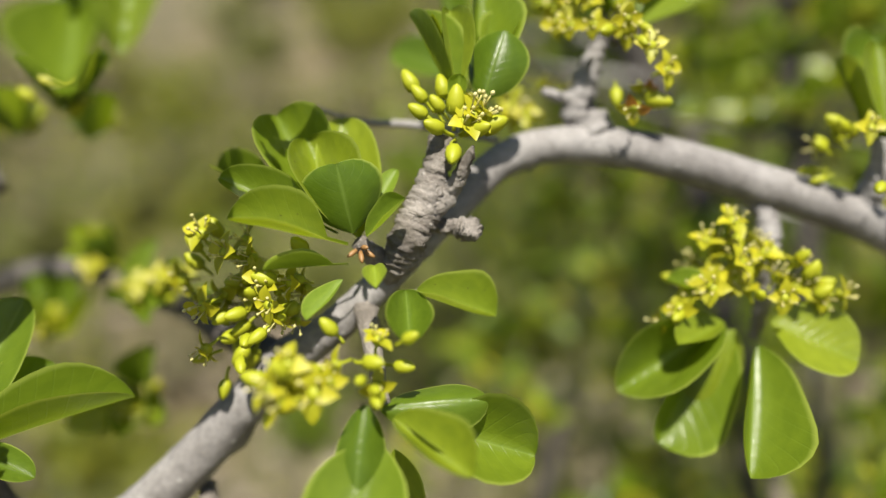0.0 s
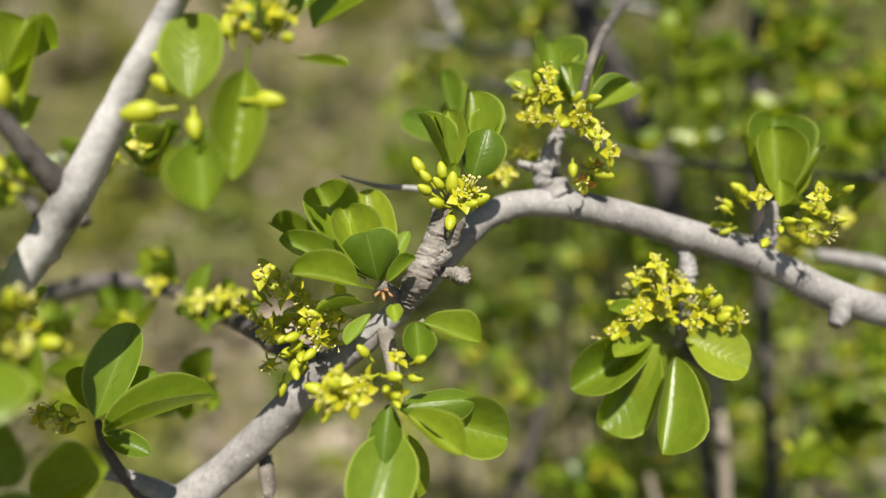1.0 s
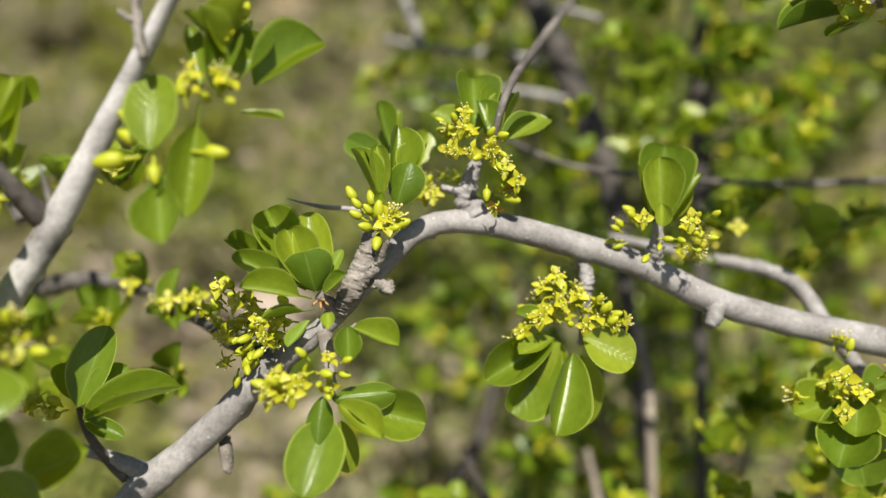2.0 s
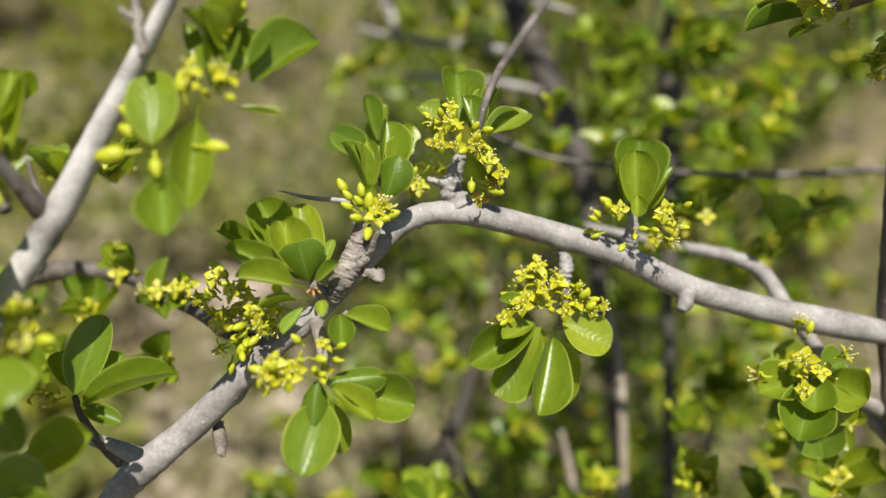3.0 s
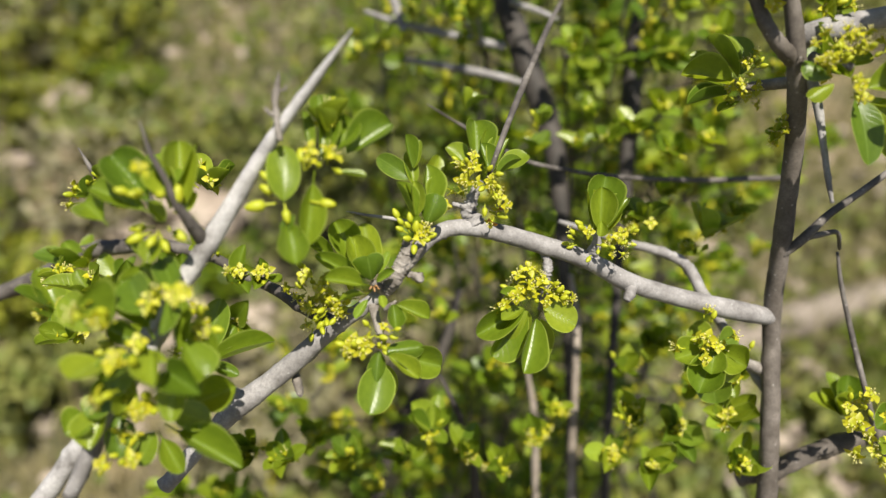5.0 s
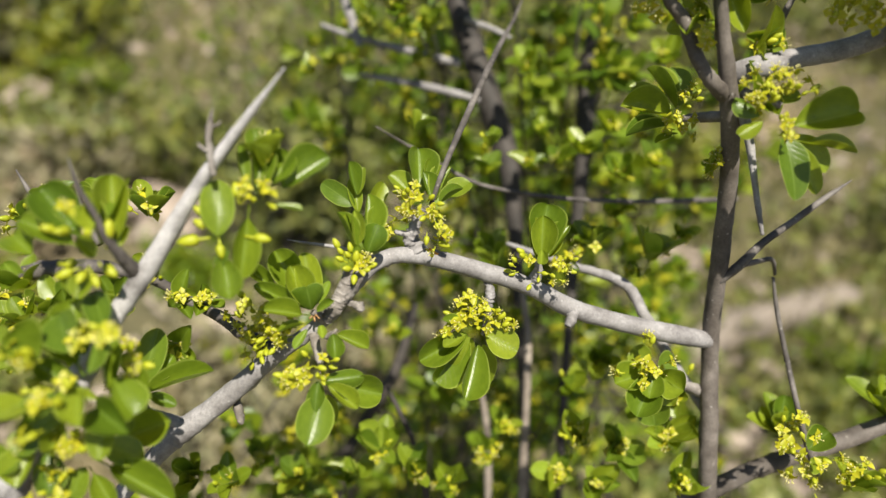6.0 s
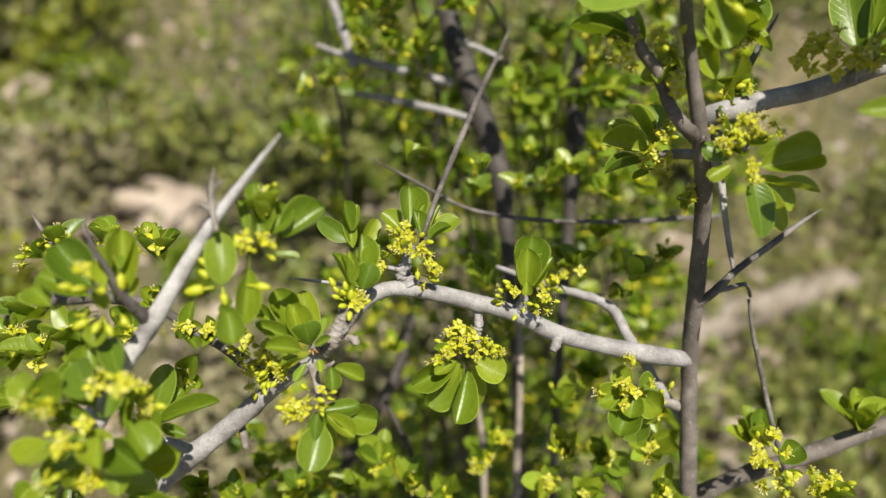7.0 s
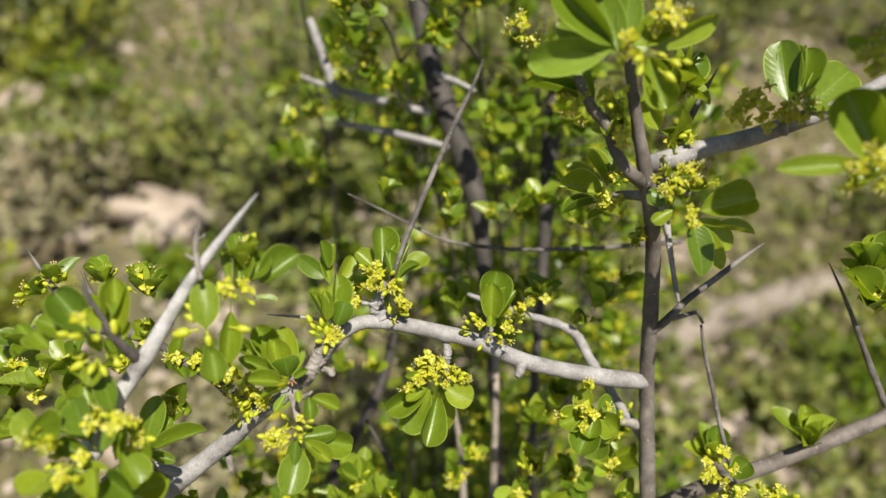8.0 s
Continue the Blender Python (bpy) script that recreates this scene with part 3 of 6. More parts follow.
thorn_short = stem(shrub, "thorn", [(0.1555, 0.1215, 1.1642, 0.0013), (0.1620, 0.1205, 1.1660, 0.0011), (0.1710, 0.1240, 1.1640, 0.0009), (0.1796, 0.1305, 1.1530, 0.0007)], THORN, "", seed=26)
thorn_up = stem(shrub, "thorn", [(0.1496, 0.1297, 1.2397, 0.00159), (0.1540, 0.1326, 1.2503, 0.00135), (0.1602, 0.1351, 1.2630, 0.00100), (0.1654, 0.1369, 1.2719, 0.00022)], THORN, "", knots=0, seed=27, rough=0.05)
low_branch = stem(shrub, "branch", [(0.1498, 0.1153, 1.0441, 0.00349), (0.1615, 0.1092, 1.0547, 0.00392), (0.1751, 0.1044, 1.0682, 0.00382), (0.1907, 0.1016, 1.0761, 0.00378), (0.2122, 0.1023, 1.0813, 0.00380), (0.2339, 0.1016, 1.0898, 0.00378), (0.2688, 0.1027, 1.1010, 0.00355), (0.3248, 0.1070, 1.1196, 0.00308), (0.3886, 0.1082, 1.1462, 0.00256)], OLD_BARK, "grey lower branch", seed=28, knots=0.4)
thin_twig = stem(shrub, "twig", [(0.1796, 0.1311, 1.1512, 0.00063), (0.1807, 0.1245, 1.1381, 0.00094), (0.1838, 0.1137, 1.1188, 0.00109), (0.1837, 0.1024, 1.1066, 0.00108), (0.1905, 0.0957, 1.0861, 0.00127), (0.1996, 0.0960, 1.0707, 0.00113)], THORN, "", seed=29)
back_twig = stem(shrub, "twig", [(0.0775, 0.1817, 1.1484, 0.00101), (0.1020, 0.1638, 1.1451, 0.00180), (0.1167, 0.1559, 1.1428, 0.00211), (0.1254, 0.1497, 1.1390, 0.00242), (0.1302, 0.1421, 1.1299, 0.00241), (0.1365, 0.1376, 1.1202, 0.00209), (0.1449, 0.1299, 1.1061, 0.00228), (0.1526, 0.1197, 1.0958, 0.00241), (0.1543, 0.1102, 1.0910, 0.00222)], BARK, "crooked grey twig", seed=30, rough=0.16)
back_thorn = stem(shrub, "twig", [(0.0210, 0.2090, 1.1978, 0.00026), (0.0364, 0.2117, 1.1868, 0.00069), (0.0527, 0.2109, 1.1763, 0.00087), (0.0683, 0.2048, 1.1692, 0.00087), (0.0904, 0.2019, 1.1641, 0.00107), (0.1174, 0.2029, 1.1589, 0.00110), (0.1606, 0.2089, 1.1524, 0.00132), (0.2125, 0.2134, 1.1487, 0.00159)], THORN, "dark thorn-tipped twig", seed=31, knots=0.15)

# leafy sprig with the cupped leaves
leaf(main_branch, (-0.0101, 0.1107, 1.1669), (-0.0113, 0.1191, 1.1840), (0.11, -0.88, 0.47), 0.0094, 0)
leaf(main_branch, (-0.0115, 0.1102, 1.1679), (-0.0163, 0.1158, 1.1815), (0.29, -0.89, 0.35), 0.0095, 3)
leaf(main_branch, (-0.0127, 0.1121, 1.1679), (-0.0215, 0.1230, 1.1828), (0.16, -0.85, 0.50), 0.0105, 1)
leaf(main_branch, (-0.0104, 0.1075, 1.1683), (-0.0107, 0.1038, 1.1769), (0.07, -0.83, 0.55), 0.0113, 8)
leaf(main_branch, (-0.0111, 0.1060, 1.1671), (-0.0251, 0.1024, 1.1738), (0.05, -0.59, 0.81), 0.0068, 10)
leaf(main_branch, (-0.0128, 0.1095, 1.1680), (-0.0282, 0.1109, 1.1776), (0.13, -0.75, 0.64), 0.0063, 9)
leaf(main_branch, (-0.0196, 0.1160, 1.1703), (-0.0327, 0.1237, 1.1782), (0.23, -0.74, 0.63), 0.0056, 10)
leaf(main_branch, (-0.0082, 0.1096, 1.1694), (-0.0039, 0.1125, 1.1761), (-0.18, -0.86, 0.48), 0.0031, 0, True)
leaf(main_branch, (-0.0086, 0.1078, 1.1676), (-0.0020, 0.1056, 1.1724), (-0.06, -0.67, 0.74), 0.0032, 1, True)
leaf(main_branch, (-0.0114, 0.1058, 1.1645), (-0.0210, 0.0992, 1.1669), (0.09, 0.09, 0.99), 0.0027, 9)
leaf(main_branch, (-0.0122, 0.1047, 1.1627), (-0.0164, 0.0988, 1.1589), (-0.15, -0.52, 0.84), 0.0033, 4, True)
leaf(main_branch, (-0.0076, 0.1037, 1.1645), (-0.0072, 0.0983, 1.1624), (0.06, -0.47, 0.88), 0.0031, 1, True)
flowers(main_branch, (-0.0175, 0.1089, 1.1610), (-0.71, -0.68, 0.16), 0.80, 12, 0.48, 11, 0.88, 1.4, 0.0)
flowers(main_branch, (-0.0240, 0.1128, 1.1600), (-0.71, -0.65, 0.27), 0.90, 16, 0.48, 12, 0.88, 1.6, 0.0)
flowers(main_branch, (-0.0310, 0.1172, 1.1604), (-0.82, -0.36, 0.45), 0.90, 10, 0.40, 13, 0.96, 1.6, 0.0)
flowers(main_branch, (-0.0267, 0.1116, 1.1561), (-0.66, -0.71, -0.23), 0.80, 9, 0.24, 14, 1.00, 1.5, 0.0)
leaf_shoot = stem(shrub, "spur", [(-0.0058, 0.1122, 1.1606, 0.0020), (-0.0080, 0.1100, 1.1640, 0.0017), (-0.0100, 0.1086, 1.1668, 0.0011)], SPUR, "", rough=0.3, seed=74)
tuft_shoot = stem(shrub, "spur", [(-0.0105, 0.1112, 1.1560, 0.0018), (-0.0092, 0.1040, 1.1515, 0.0013), (-0.0078, 0.0965, 1.1478, 0.0008)], SPUR, "", rough=0.3, seed=75)
for dx, dy, dz in ((0.0009, -0.0012, 0.0002), (-0.0012, -0.0010, -0.0006), (0.0002, -0.0014, -0.0012), (0.0014, -0.0006, -0.0010)):
    stem(main_branch, "bud_scale", [(-0.0098 + dx * 0.4, 0.1084 + dy * 0.4, 1.1660 + dz * 0.4, 0.0003), (-0.0098 + dx, 0.1084 + dy, 1.1660 + dz, 0.0004), (-0.0098 + dx * 1.4, 0.1084 + dy * 1.4, 1.1660 + dz * 1.4, 0.00015)], BUD_SCALE, "dry orange-brown bud scale", sides=6, steps=2, knots=0, seed=71)
# pair of cupped leaves under the joint
leaf(main_branch, (-0.0038, 0.1035, 1.1607), (-0.0037, 0.0965, 1.1551), (0.15, -0.62, 0.77), 0.0060, 7)
leaf(main_branch, (-0.0024, 0.1034, 1.1605), (0.0075, 0.0977, 1.1572), (0.16, -0.53, 0.83), 0.0062, 7)

# lower tuft of the sprig
leaf(main_branch, (-0.0083, 0.0958, 1.1475), (0.0053, 0.0951, 1.1489), (0.14, -0.69, 0.71), 0.0068, 8)
leaf(main_branch, (-0.0049, 0.0988, 1.1438), (0.0117, 0.0974, 1.1378), (-0.07, -0.78, 0.63), 0.0111, 10)
leaf(main_branch, (-0.0065, 0.0936, 1.1473), (0.0024, 0.0858, 1.1423), (-0.13, -0.29, 0.95), 0.0065, 7)
leaf(main_branch, (-0.0053, 0.0948, 1.1461), (0.0020, 0.0896, 1.1428), (-0.23, -0.34, 0.91), 0.0034, 3)
leaf(main_branch, (-0.0097, 0.0929, 1.1500), (-0.0114, 0.0853, 1.1422), (-0.03, -1.00, 0.06), 0.0065, 8)
leaf(main_branch, (-0.0089, 0.0927, 1.1444), (-0.0138, 0.0784, 1.1370), (0.15, -0.64, 0.75), 0.0123, 0)
leaf(main_branch, (-0.0072, 0.0965, 1.1412), (-0.0061, 0.0927, 1.1290), (0.21, -0.87, 0.45), 0.0059, 2)
flowers(main_branch, (-0.0092, 0.0955, 1.1534), (0.01, -0.92, 0.40), 0.90, 10, 0.48, 21, 0.84, 1.0, 0.0)
flowers(main_branch, (-0.0155, 0.0910, 1.1522), (-0.83, -0.45, 0.33), 0.80, 9, 0.64, 22, 0.92, 0.9, 0.0)

# flowering spur
leaf(spur, (0.0052, 0.1168, 1.1851), (0.0008, 0.1212, 1.1975), (0.70, -0.58, 0.42), 0.0053, 3)
leaf(spur, (0.0058, 0.1182, 1.1861), (0.0039, 0.1219, 1.1964), (-0.59, -0.58, 0.56), 0.0033, 4)
leaf(spur, (0.0061, 0.1176, 1.1862), (0.0062, 0.1216, 1.1974), (0.12, -0.83, 0.55), 0.0047, 6, True)
leaf(spur, (0.0095, 0.1155, 1.1843), (0.0128, 0.1157, 1.1936), (-0.08, -0.82, 0.57), 0.0091, 8)
leaf(spur, (0.0087, 0.1186, 1.1858), (0.0119, 0.1283, 1.2004), (0.45, -0.77, 0.45), 0.0085, 3)
leaf(spur, (0.0110, 0.1195, 1.1854), (0.0172, 0.1280, 1.1960), (-0.46, -0.75, 0.48), 0.0064, 10)
leaf(spur, (0.0054, 0.1152, 1.1834), (0.0065, 0.1155, 1.1879), (0.03, -0.75, 0.66), 0.0028, 1, True)
flower(spur, (0.0008, 0.1166, 1.1844), (-0.42, 0.27, 0.87), 1.00, BUDS[0])
flower(spur, (0.0023, 0.1151, 1.1831), (-0.57, 0.04, 0.82), 0.95, BUDS[1])
flower(spur, (0.0028, 0.1146, 1.1813), (-0.77, -0.16, 0.62), 1.05, BUDS[2])
flower(spur, (0.0043, 0.1151, 1.1830), (-0.13, 0.29, 0.95), 1.00, BUDS[3])
flower(spur, (0.0048, 0.1132, 1.1803), (0.16, -0.05, 0.99), 1.15, BUDS[0])
flower(spur, (0.0047, 0.1130, 1.1797), (-0.69, -0.57, 0.45), 1.10, BUDS[1])
flower(spur, (0.0036, 0.1151, 1.1813), (-0.36, 0.20, 0.91), 0.85, BUDS[2])
flower(spur, (0.0044, 0.1157, 1.1817), (-0.53, -0.13, 0.84), 0.80, BUDS[0])
flower(spur, (0.0050, 0.1134, 1.1791), (-0.18, -0.88, -0.44), 1.05, BUDS[3])
flower(spur, (0.0058, 0.1142, 1.1800), (0.59, -0.49, 0.64), 1.15, OPEN_FLOWERS[0])
flower(spur, (0.0065, 0.1147, 1.1802), (0.81, -0.12, 0.58), 1.15, OPEN_FLOWERS[1])
flower(spur, (0.0057, 0.1135, 1.1795), (0.67, -0.70, 0.25), 1.20, BUDS[2])
flower(spur, (0.0064, 0.1145, 1.1794), (0.92, -0.28, 0.29), 1.20, BUDS[3])
flower(spur, (0.0058, 0.1142, 1.1802), (0.65, 0.16, 0.74), 1.10, OPEN_FLOWERS[4])
flower(spur, (0.0055, 0.1133, 1.1797), (0.35, -0.70, 0.62), 1.00, OPEN_FLOWERS[2])
leaf(back_spur, (0.0082, 0.1482, 1.1917), (0.0055, 0.1525, 1.2030), (0.43, -0.80, 0.41), 0.0058, 1)
leaf(back_spur, (0.0087, 0.1481, 1.1916), (0.0104, 0.1515, 1.2013), (-0.50, -0.79, 0.36), 0.0050, 2)
leaf(back_spur, (0.0073, 0.1468, 1.1878), (-0.0049, 0.1537, 1.1953), (-0.16, -0.85, 0.51), 0.0080, 2)
leaf(back_spur, (0.0121, 0.1461, 1.1867), (0.0194, 0.1514, 1.1942), (0.42, -0.88, 0.22), 0.0076, 0)
flowers(back_spur, (0.0159, 0.1432, 1.1797), (0.31, -0.18, 0.46), 0.9, 7, 0.7, 31, 0.9, 1.6, 0.0)
leaf(back_spur, (0.0084, 0.1458, 1.1852), (0.0070, 0.1533, 1.1966), (0.10, -0.83, 0.55), 0.0055, 0)

# hanging tuft
leaf(hang_spur, (0.0453, 0.1180, 1.1455), (0.0272, 0.1149, 1.1371), (0.33, -0.65, 0.68), 0.0102, 3)
leaf(hang_spur, (0.0460, 0.1191, 1.1441), (0.0329, 0.1161, 1.1275), (0.31, -0.84, 0.44), 0.0124, 1)
leaf(hang_spur, (0.0467, 0.1171, 1.1444), (0.0415, 0.1109, 1.1311), (0.09, -0.98, 0.19), 0.0120, 8)
leaf(hang_spur, (0.0493, 0.1144, 1.1425), (0.0415, 0.1016, 1.1280), (0.23, -0.72, 0.66), 0.0104, 7)
leaf(hang_spur, (0.0527, 0.1173, 1.1451), (0.0642, 0.1116, 1.1403), (-0.25, -0.58, 0.77), 0.0119, 0)
leaf(hang_spur, (0.0443, 0.1176, 1.1495), (0.0359, 0.1161, 1.1544), (0.06, -0.47, 0.88), 0.0050, 9)
leaf(hang_spur, (0.0521, 0.1178, 1.1400), (0.0531, 0.1135, 1.1193), (0.22, -0.86, 0.46), 0.0104, 2)
leaf(hang_spur, (0.0446, 0.1166, 1.1462), (0.0352, 0.1110, 1.1447), (0.17, -0.34, 0.92), 0.0052, 4)
flowers(hang_spur, (0.0458, 0.1204, 1.1517), (-0.24, -0.15, 0.96), 0.85, 17, 0.56, 41, 0.92, 1.4, 0.0)
flowers(hang_spur, (0.0519, 0.1187, 1.1498), (0.18, -0.47, 0.87), 0.80, 9, 0.56, 44, 0.84, 1.0, 0.0)
flowers(hang_spur, (0.0577, 0.1193, 1.1483), (0.67, -0.31, 0.68), 0.70, 7, 0.60, 42, 0.84, 0.9, 0.0)
flowers(hang_spur, (0.0402, 0.1173, 1.1483), (-0.83, -0.45, 0.33), 0.60, 3, 0.16, 43, 0.84, 0.7, 0.0)

# upright tufts on the arching branch
leaf(mid_spur, (0.0745, 0.1284, 1.1694), (0.0804, 0.1416, 1.1851), (-0.04, -0.74, 0.67), 0.0143, 1)
leaf(mid_spur, (0.0731, 0.1271, 1.1707), (0.0723, 0.1357, 1.1841), (0.37, -0.73, 0.58), 0.0090, 3)
leaf(mid_spur, (0.0746, 0.1253, 1.1723), (0.0759, 0.1306, 1.1867), (-0.14, -0.73, 0.67), 0.0099, 3)
leaf(mid_spur, (0.0769, 0.1264, 1.1708), (0.0868, 0.1326, 1.1813), (-0.51, -0.50, 0.70), 0.0086, 3)
leaf(mid_spur, (0.0788, 0.1280, 1.1702), (0.0843, 0.1336, 1.1781), (-0.33, -0.62, 0.71), 0.0056, 0)
leaf(mid_spur, (0.0735, 0.1215, 1.1713), (0.0737, 0.1223, 1.1770), (-0.11, -0.53, 0.84), 0.0042, 6, True)
flowers(mid_spur, (0.0698, 0.1246, 1.1694), (-0.77, -0.37, 0.52), 0.80, 8, 0.32, 51, 0.84, 1.1, 0.0)
flowers(mid_spur, (0.0798, 0.1225, 1.1688), (0.59, -0.68, 0.45), 0.80, 9, 0.48, 52, 0.84, 1.2, 0.0)
flowers(mid_spur, (0.0736, 0.1210, 1.1682), (-0.17, -0.98, 0.13), 0.80, 4, 0.24, 53, 0.84, 0.9, 0.0)
leaf(back_spur, (0.0302, 0.1368, 1.1952), (0.0320, 0.1495, 1.2086), (0.17, -0.70, 0.70), 0.0116, 3)
leaf(back_spur, (0.0278, 0.1377, 1.1949), (0.0204, 0.1440, 1.2009), (0.19, -0.61, 0.77), 0.0082, 9)
leaf(back_spur, (0.0342, 0.1330, 1.1937), (0.0323, 0.1385, 1.2034), (0.28, -0.68, 0.68), 0.0069, 3)
leaf(back_spur, (0.0359, 0.1339, 1.1939), (0.0420, 0.1407, 1.2042), (-0.61, -0.55, 0.57), 0.0078, 3)
leaf(back_spur, (0.0367, 0.1312, 1.1935), (0.0449, 0.1317, 1.1994), (-0.26, -0.17, 0.95), 0.0048, 3)
leaf(back_spur, (0.0393, 0.1373, 1.1929), (0.0501, 0.1425, 1.1977), (-0.31, -0.56, 0.77), 0.0084, 0)
leaf(back_spur, (0.0333, 0.1381, 1.1944), (0.0362, 0.1465, 1.2045), (-0.03, -0.69, 0.72), 0.0050, 1)
flowers(back_spur, (0.0285, 0.1338, 1.1955), (-0.75, -0.49, 0.44), 0.80, 10, 0.48, 61, 0.84, 1.2, 0.0)
flowers(back_spur, (0.0333, 0.1303, 1.1928), (-0.05, -0.97, 0.24), 0.80, 9, 0.40, 63, 0.84, 1.2, 0.0)
flowers(back_spur, (0.0342, 0.1277, 1.1841), (0.20, -0.96, -0.18), 0.70, 4, 0.64, 62, 0.84, 1.0, 0.6)
flower(back_spur, (0.0332, 0.1266, 1.1818), (0.82, -0.54, -0.17), 1.40, BUDS[1])

# tuft on the thorn-tipped branch
leaf(left_branch, (-0.0338, 0.0924, 1.2056), (-0.0331, 0.0997, 1.2200), (0.16, -0.80, 0.58), 0.0099, 2)
leaf(left_branch, (-0.0248, 0.0975, 1.2126), (-0.0285, 0.0876, 1.1936), (0.31, -0.82, 0.48), 0.0078, 9)
leaf(left_branch, (-0.0333, 0.0910, 1.1990), (-0.0317, 0.0832, 1.1896), (0.10, -0.56, 0.83), 0.0087, 7)
leaf(left_branch, (-0.0229, 0.1012, 1.2144), (-0.0201, 0.1097, 1.2266), (0.37, -0.75, 0.55), 0.0068, 3)
leaf(left_branch, (-0.0253, 0.1016, 1.2150), (-0.0280, 0.1090, 1.2259), (0.60, -0.69, 0.41), 0.0038, 4)
leaf(left_branch, (-0.0198, 0.1020, 1.2143), (-0.0125, 0.1091, 1.2237), (0.07, -0.79, 0.61), 0.0085, 10)
leaf(left_branch, (-0.0153, 0.1038, 1.2144), (-0.0014, 0.1097, 1.2218), (-0.12, -0.68, 0.73), 0.0111, 3)
leaf(left_branch, (-0.0184, 0.1014, 1.2100), (-0.0104, 0.1008, 1.2071), (0.06, 0.02, 1.00), 0.0035, 4)
leaf(left_branch, (-0.0314, 0.0916, 1.2011), (-0.0354, 0.0895, 1.1973), (0.09, -0.62, 0.78), 0.0034, 0)
flower(left_branch, (-0.0364, 0.0938, 1.2043), (-0.99, -0.13, -0.03), 1.55, BUDS[0])
flower(left_branch, (-0.0266, 0.0931, 1.2046), (0.95, -0.29, -0.08), 1.50, BUDS[1])
flower(left_branch, (-0.0342, 0.0938, 1.2048), (0.15, -0.62, -0.77), 1.35, BUDS[2])
flower(left_branch, (-0.0351, 0.0947, 1.2058), (-0.83, 0.25, 0.51), 1.20, BUDS[3])
flower(left_branch, (-0.0276, 0.0986, 1.2120), (-0.16, 0.52, 0.84), 1.20, BUDS[0])
flower(left_branch, (-0.0361, 0.0960, 1.2092), (-0.71, 0.29, 0.64), 1.10, BUDS[1])
flowers(left_branch, (-0.0225, 0.1009, 1.2136), (0.13, -0.51, 0.85), 0.90, 7, 0.32, 71, 0.92, 0.9, 0.0)

# tuft on the forked twig
leaf(left_twig, (-0.0689, 0.0939, 1.2037), (-0.0816, 0.1049, 1.2183), (0.17, -0.73, 0.67), 0.0121, 10)
leaf(left_twig, (-0.0698, 0.0941, 1.2027), (-0.0877, 0.1013, 1.2101), (0.10, -0.56, 0.83), 0.0086, 9)
leaf(left_twig, (-0.0658, 0.0943, 1.2040), (-0.0696, 0.1017, 1.2177), (0.76, -0.56, 0.34), 0.0036, 3)
leaf(left_twig, (-0.0627, 0.0952, 1.2042), (-0.0624, 0.1054, 1.2207), (0.26, -0.78, 0.57), 0.0092, 3)
leaf(left_twig, (-0.0671, 0.0914, 1.2018), (-0.0692, 0.0898, 1.2088), (0.21, -0.44, 0.87), 0.0050, 0)
leaf(left_twig, (-0.0681, 0.0903, 1.1986), (-0.0722, 0.0853, 1.1927), (-0.02, -0.64, 0.77), 0.0068, 9)
leaf(left_twig, (-0.0612, 0.0946, 1.2029), (-0.0597, 0.0991, 1.2069), (-0.04, -0.78, 0.62), 0.0047, 1)
flower(left_twig, (-0.0640, 0.0924, 1.2037), (0.25, 0.19, 0.95), 1.50, BUDS[0])
flower(left_twig, (-0.0705, 0.0908, 1.1994), (-0.89, -0.41, -0.18), 1.45, BUDS[1])
flower(left_twig, (-0.0689, 0.0907, 1.1995), (-0.27, -0.93, -0.25), 1.35, BUDS[2])
flower(left_twig, (-0.0662, 0.0913, 1.2002), (0.69, -0.66, -0.28), 1.35, BUDS[3])
flower(left_twig, (-0.0700, 0.0917, 1.2004), (-1.00, -0.08, 0.03), 1.20, BUDS[0])
flower(left_twig, (-0.0687, 0.0904, 1.1986), (0.40, -0.70, -0.59), 1.20, BUDS[1])

# near tufts at the lower end of the thorn-tipped branch
near_twig = stem(shrub, "twig", [(-0.0677, 0.0928, 1.1761, 0.00217), (-0.0719, 0.0845, 1.1700, 0.00183), (-0.0783, 0.0793, 1.1633, 0.00205), (-0.0850, 0.0764, 1.1540, 0.00231), (-0.0945, 0.0733, 1.1406, 0.00246), (-0.1038, 0.0685, 1.1253, 0.00233)], BARK, "", seed=33)
leaf(near_twig, (-0.0716, 0.0751, 1.1738), (-0.0805, 0.0862, 1.1876), (0.22, -0.72, 0.66), 0.0110, 10)
leaf(near_twig, (-0.0735, 0.0841, 1.1746), (-0.0779, 0.0953, 1.1869), (0.07, -0.76, 0.65), 0.0114, 3)
leaf(near_twig, (-0.0654, 0.0717, 1.1714), (-0.0655, 0.0793, 1.1865), (0.59, -0.63, 0.50), 0.0054, 3)
leaf(near_twig, (-0.0649, 0.0701, 1.1687), (-0.0787, 0.0687, 1.1721), (0.04, -0.19, 0.98), 0.0043, 9)
leaf(near_twig, (-0.0653, 0.0703, 1.1705), (-0.0673, 0.0601, 1.1568), (0.09, -0.64, 0.76), 0.0078, 11)
leaf(near_twig, (-0.0664, 0.0742, 1.1664), (-0.0630, 0.0698, 1.1551), (0.16, -0.80, 0.58), 0.0077, 2)
leaf(near_twig, (-0.0742, 0.0753, 1.1706), (-0.0844, 0.0789, 1.1755), (0.10, -0.56, 0.83), 0.0064, 1)
leaf(near_twig, (-0.0756, 0.0693, 1.1685), (-0.0844, 0.0663, 1.1645), (0.19, -0.62, 0.76), 0.0071, 0)
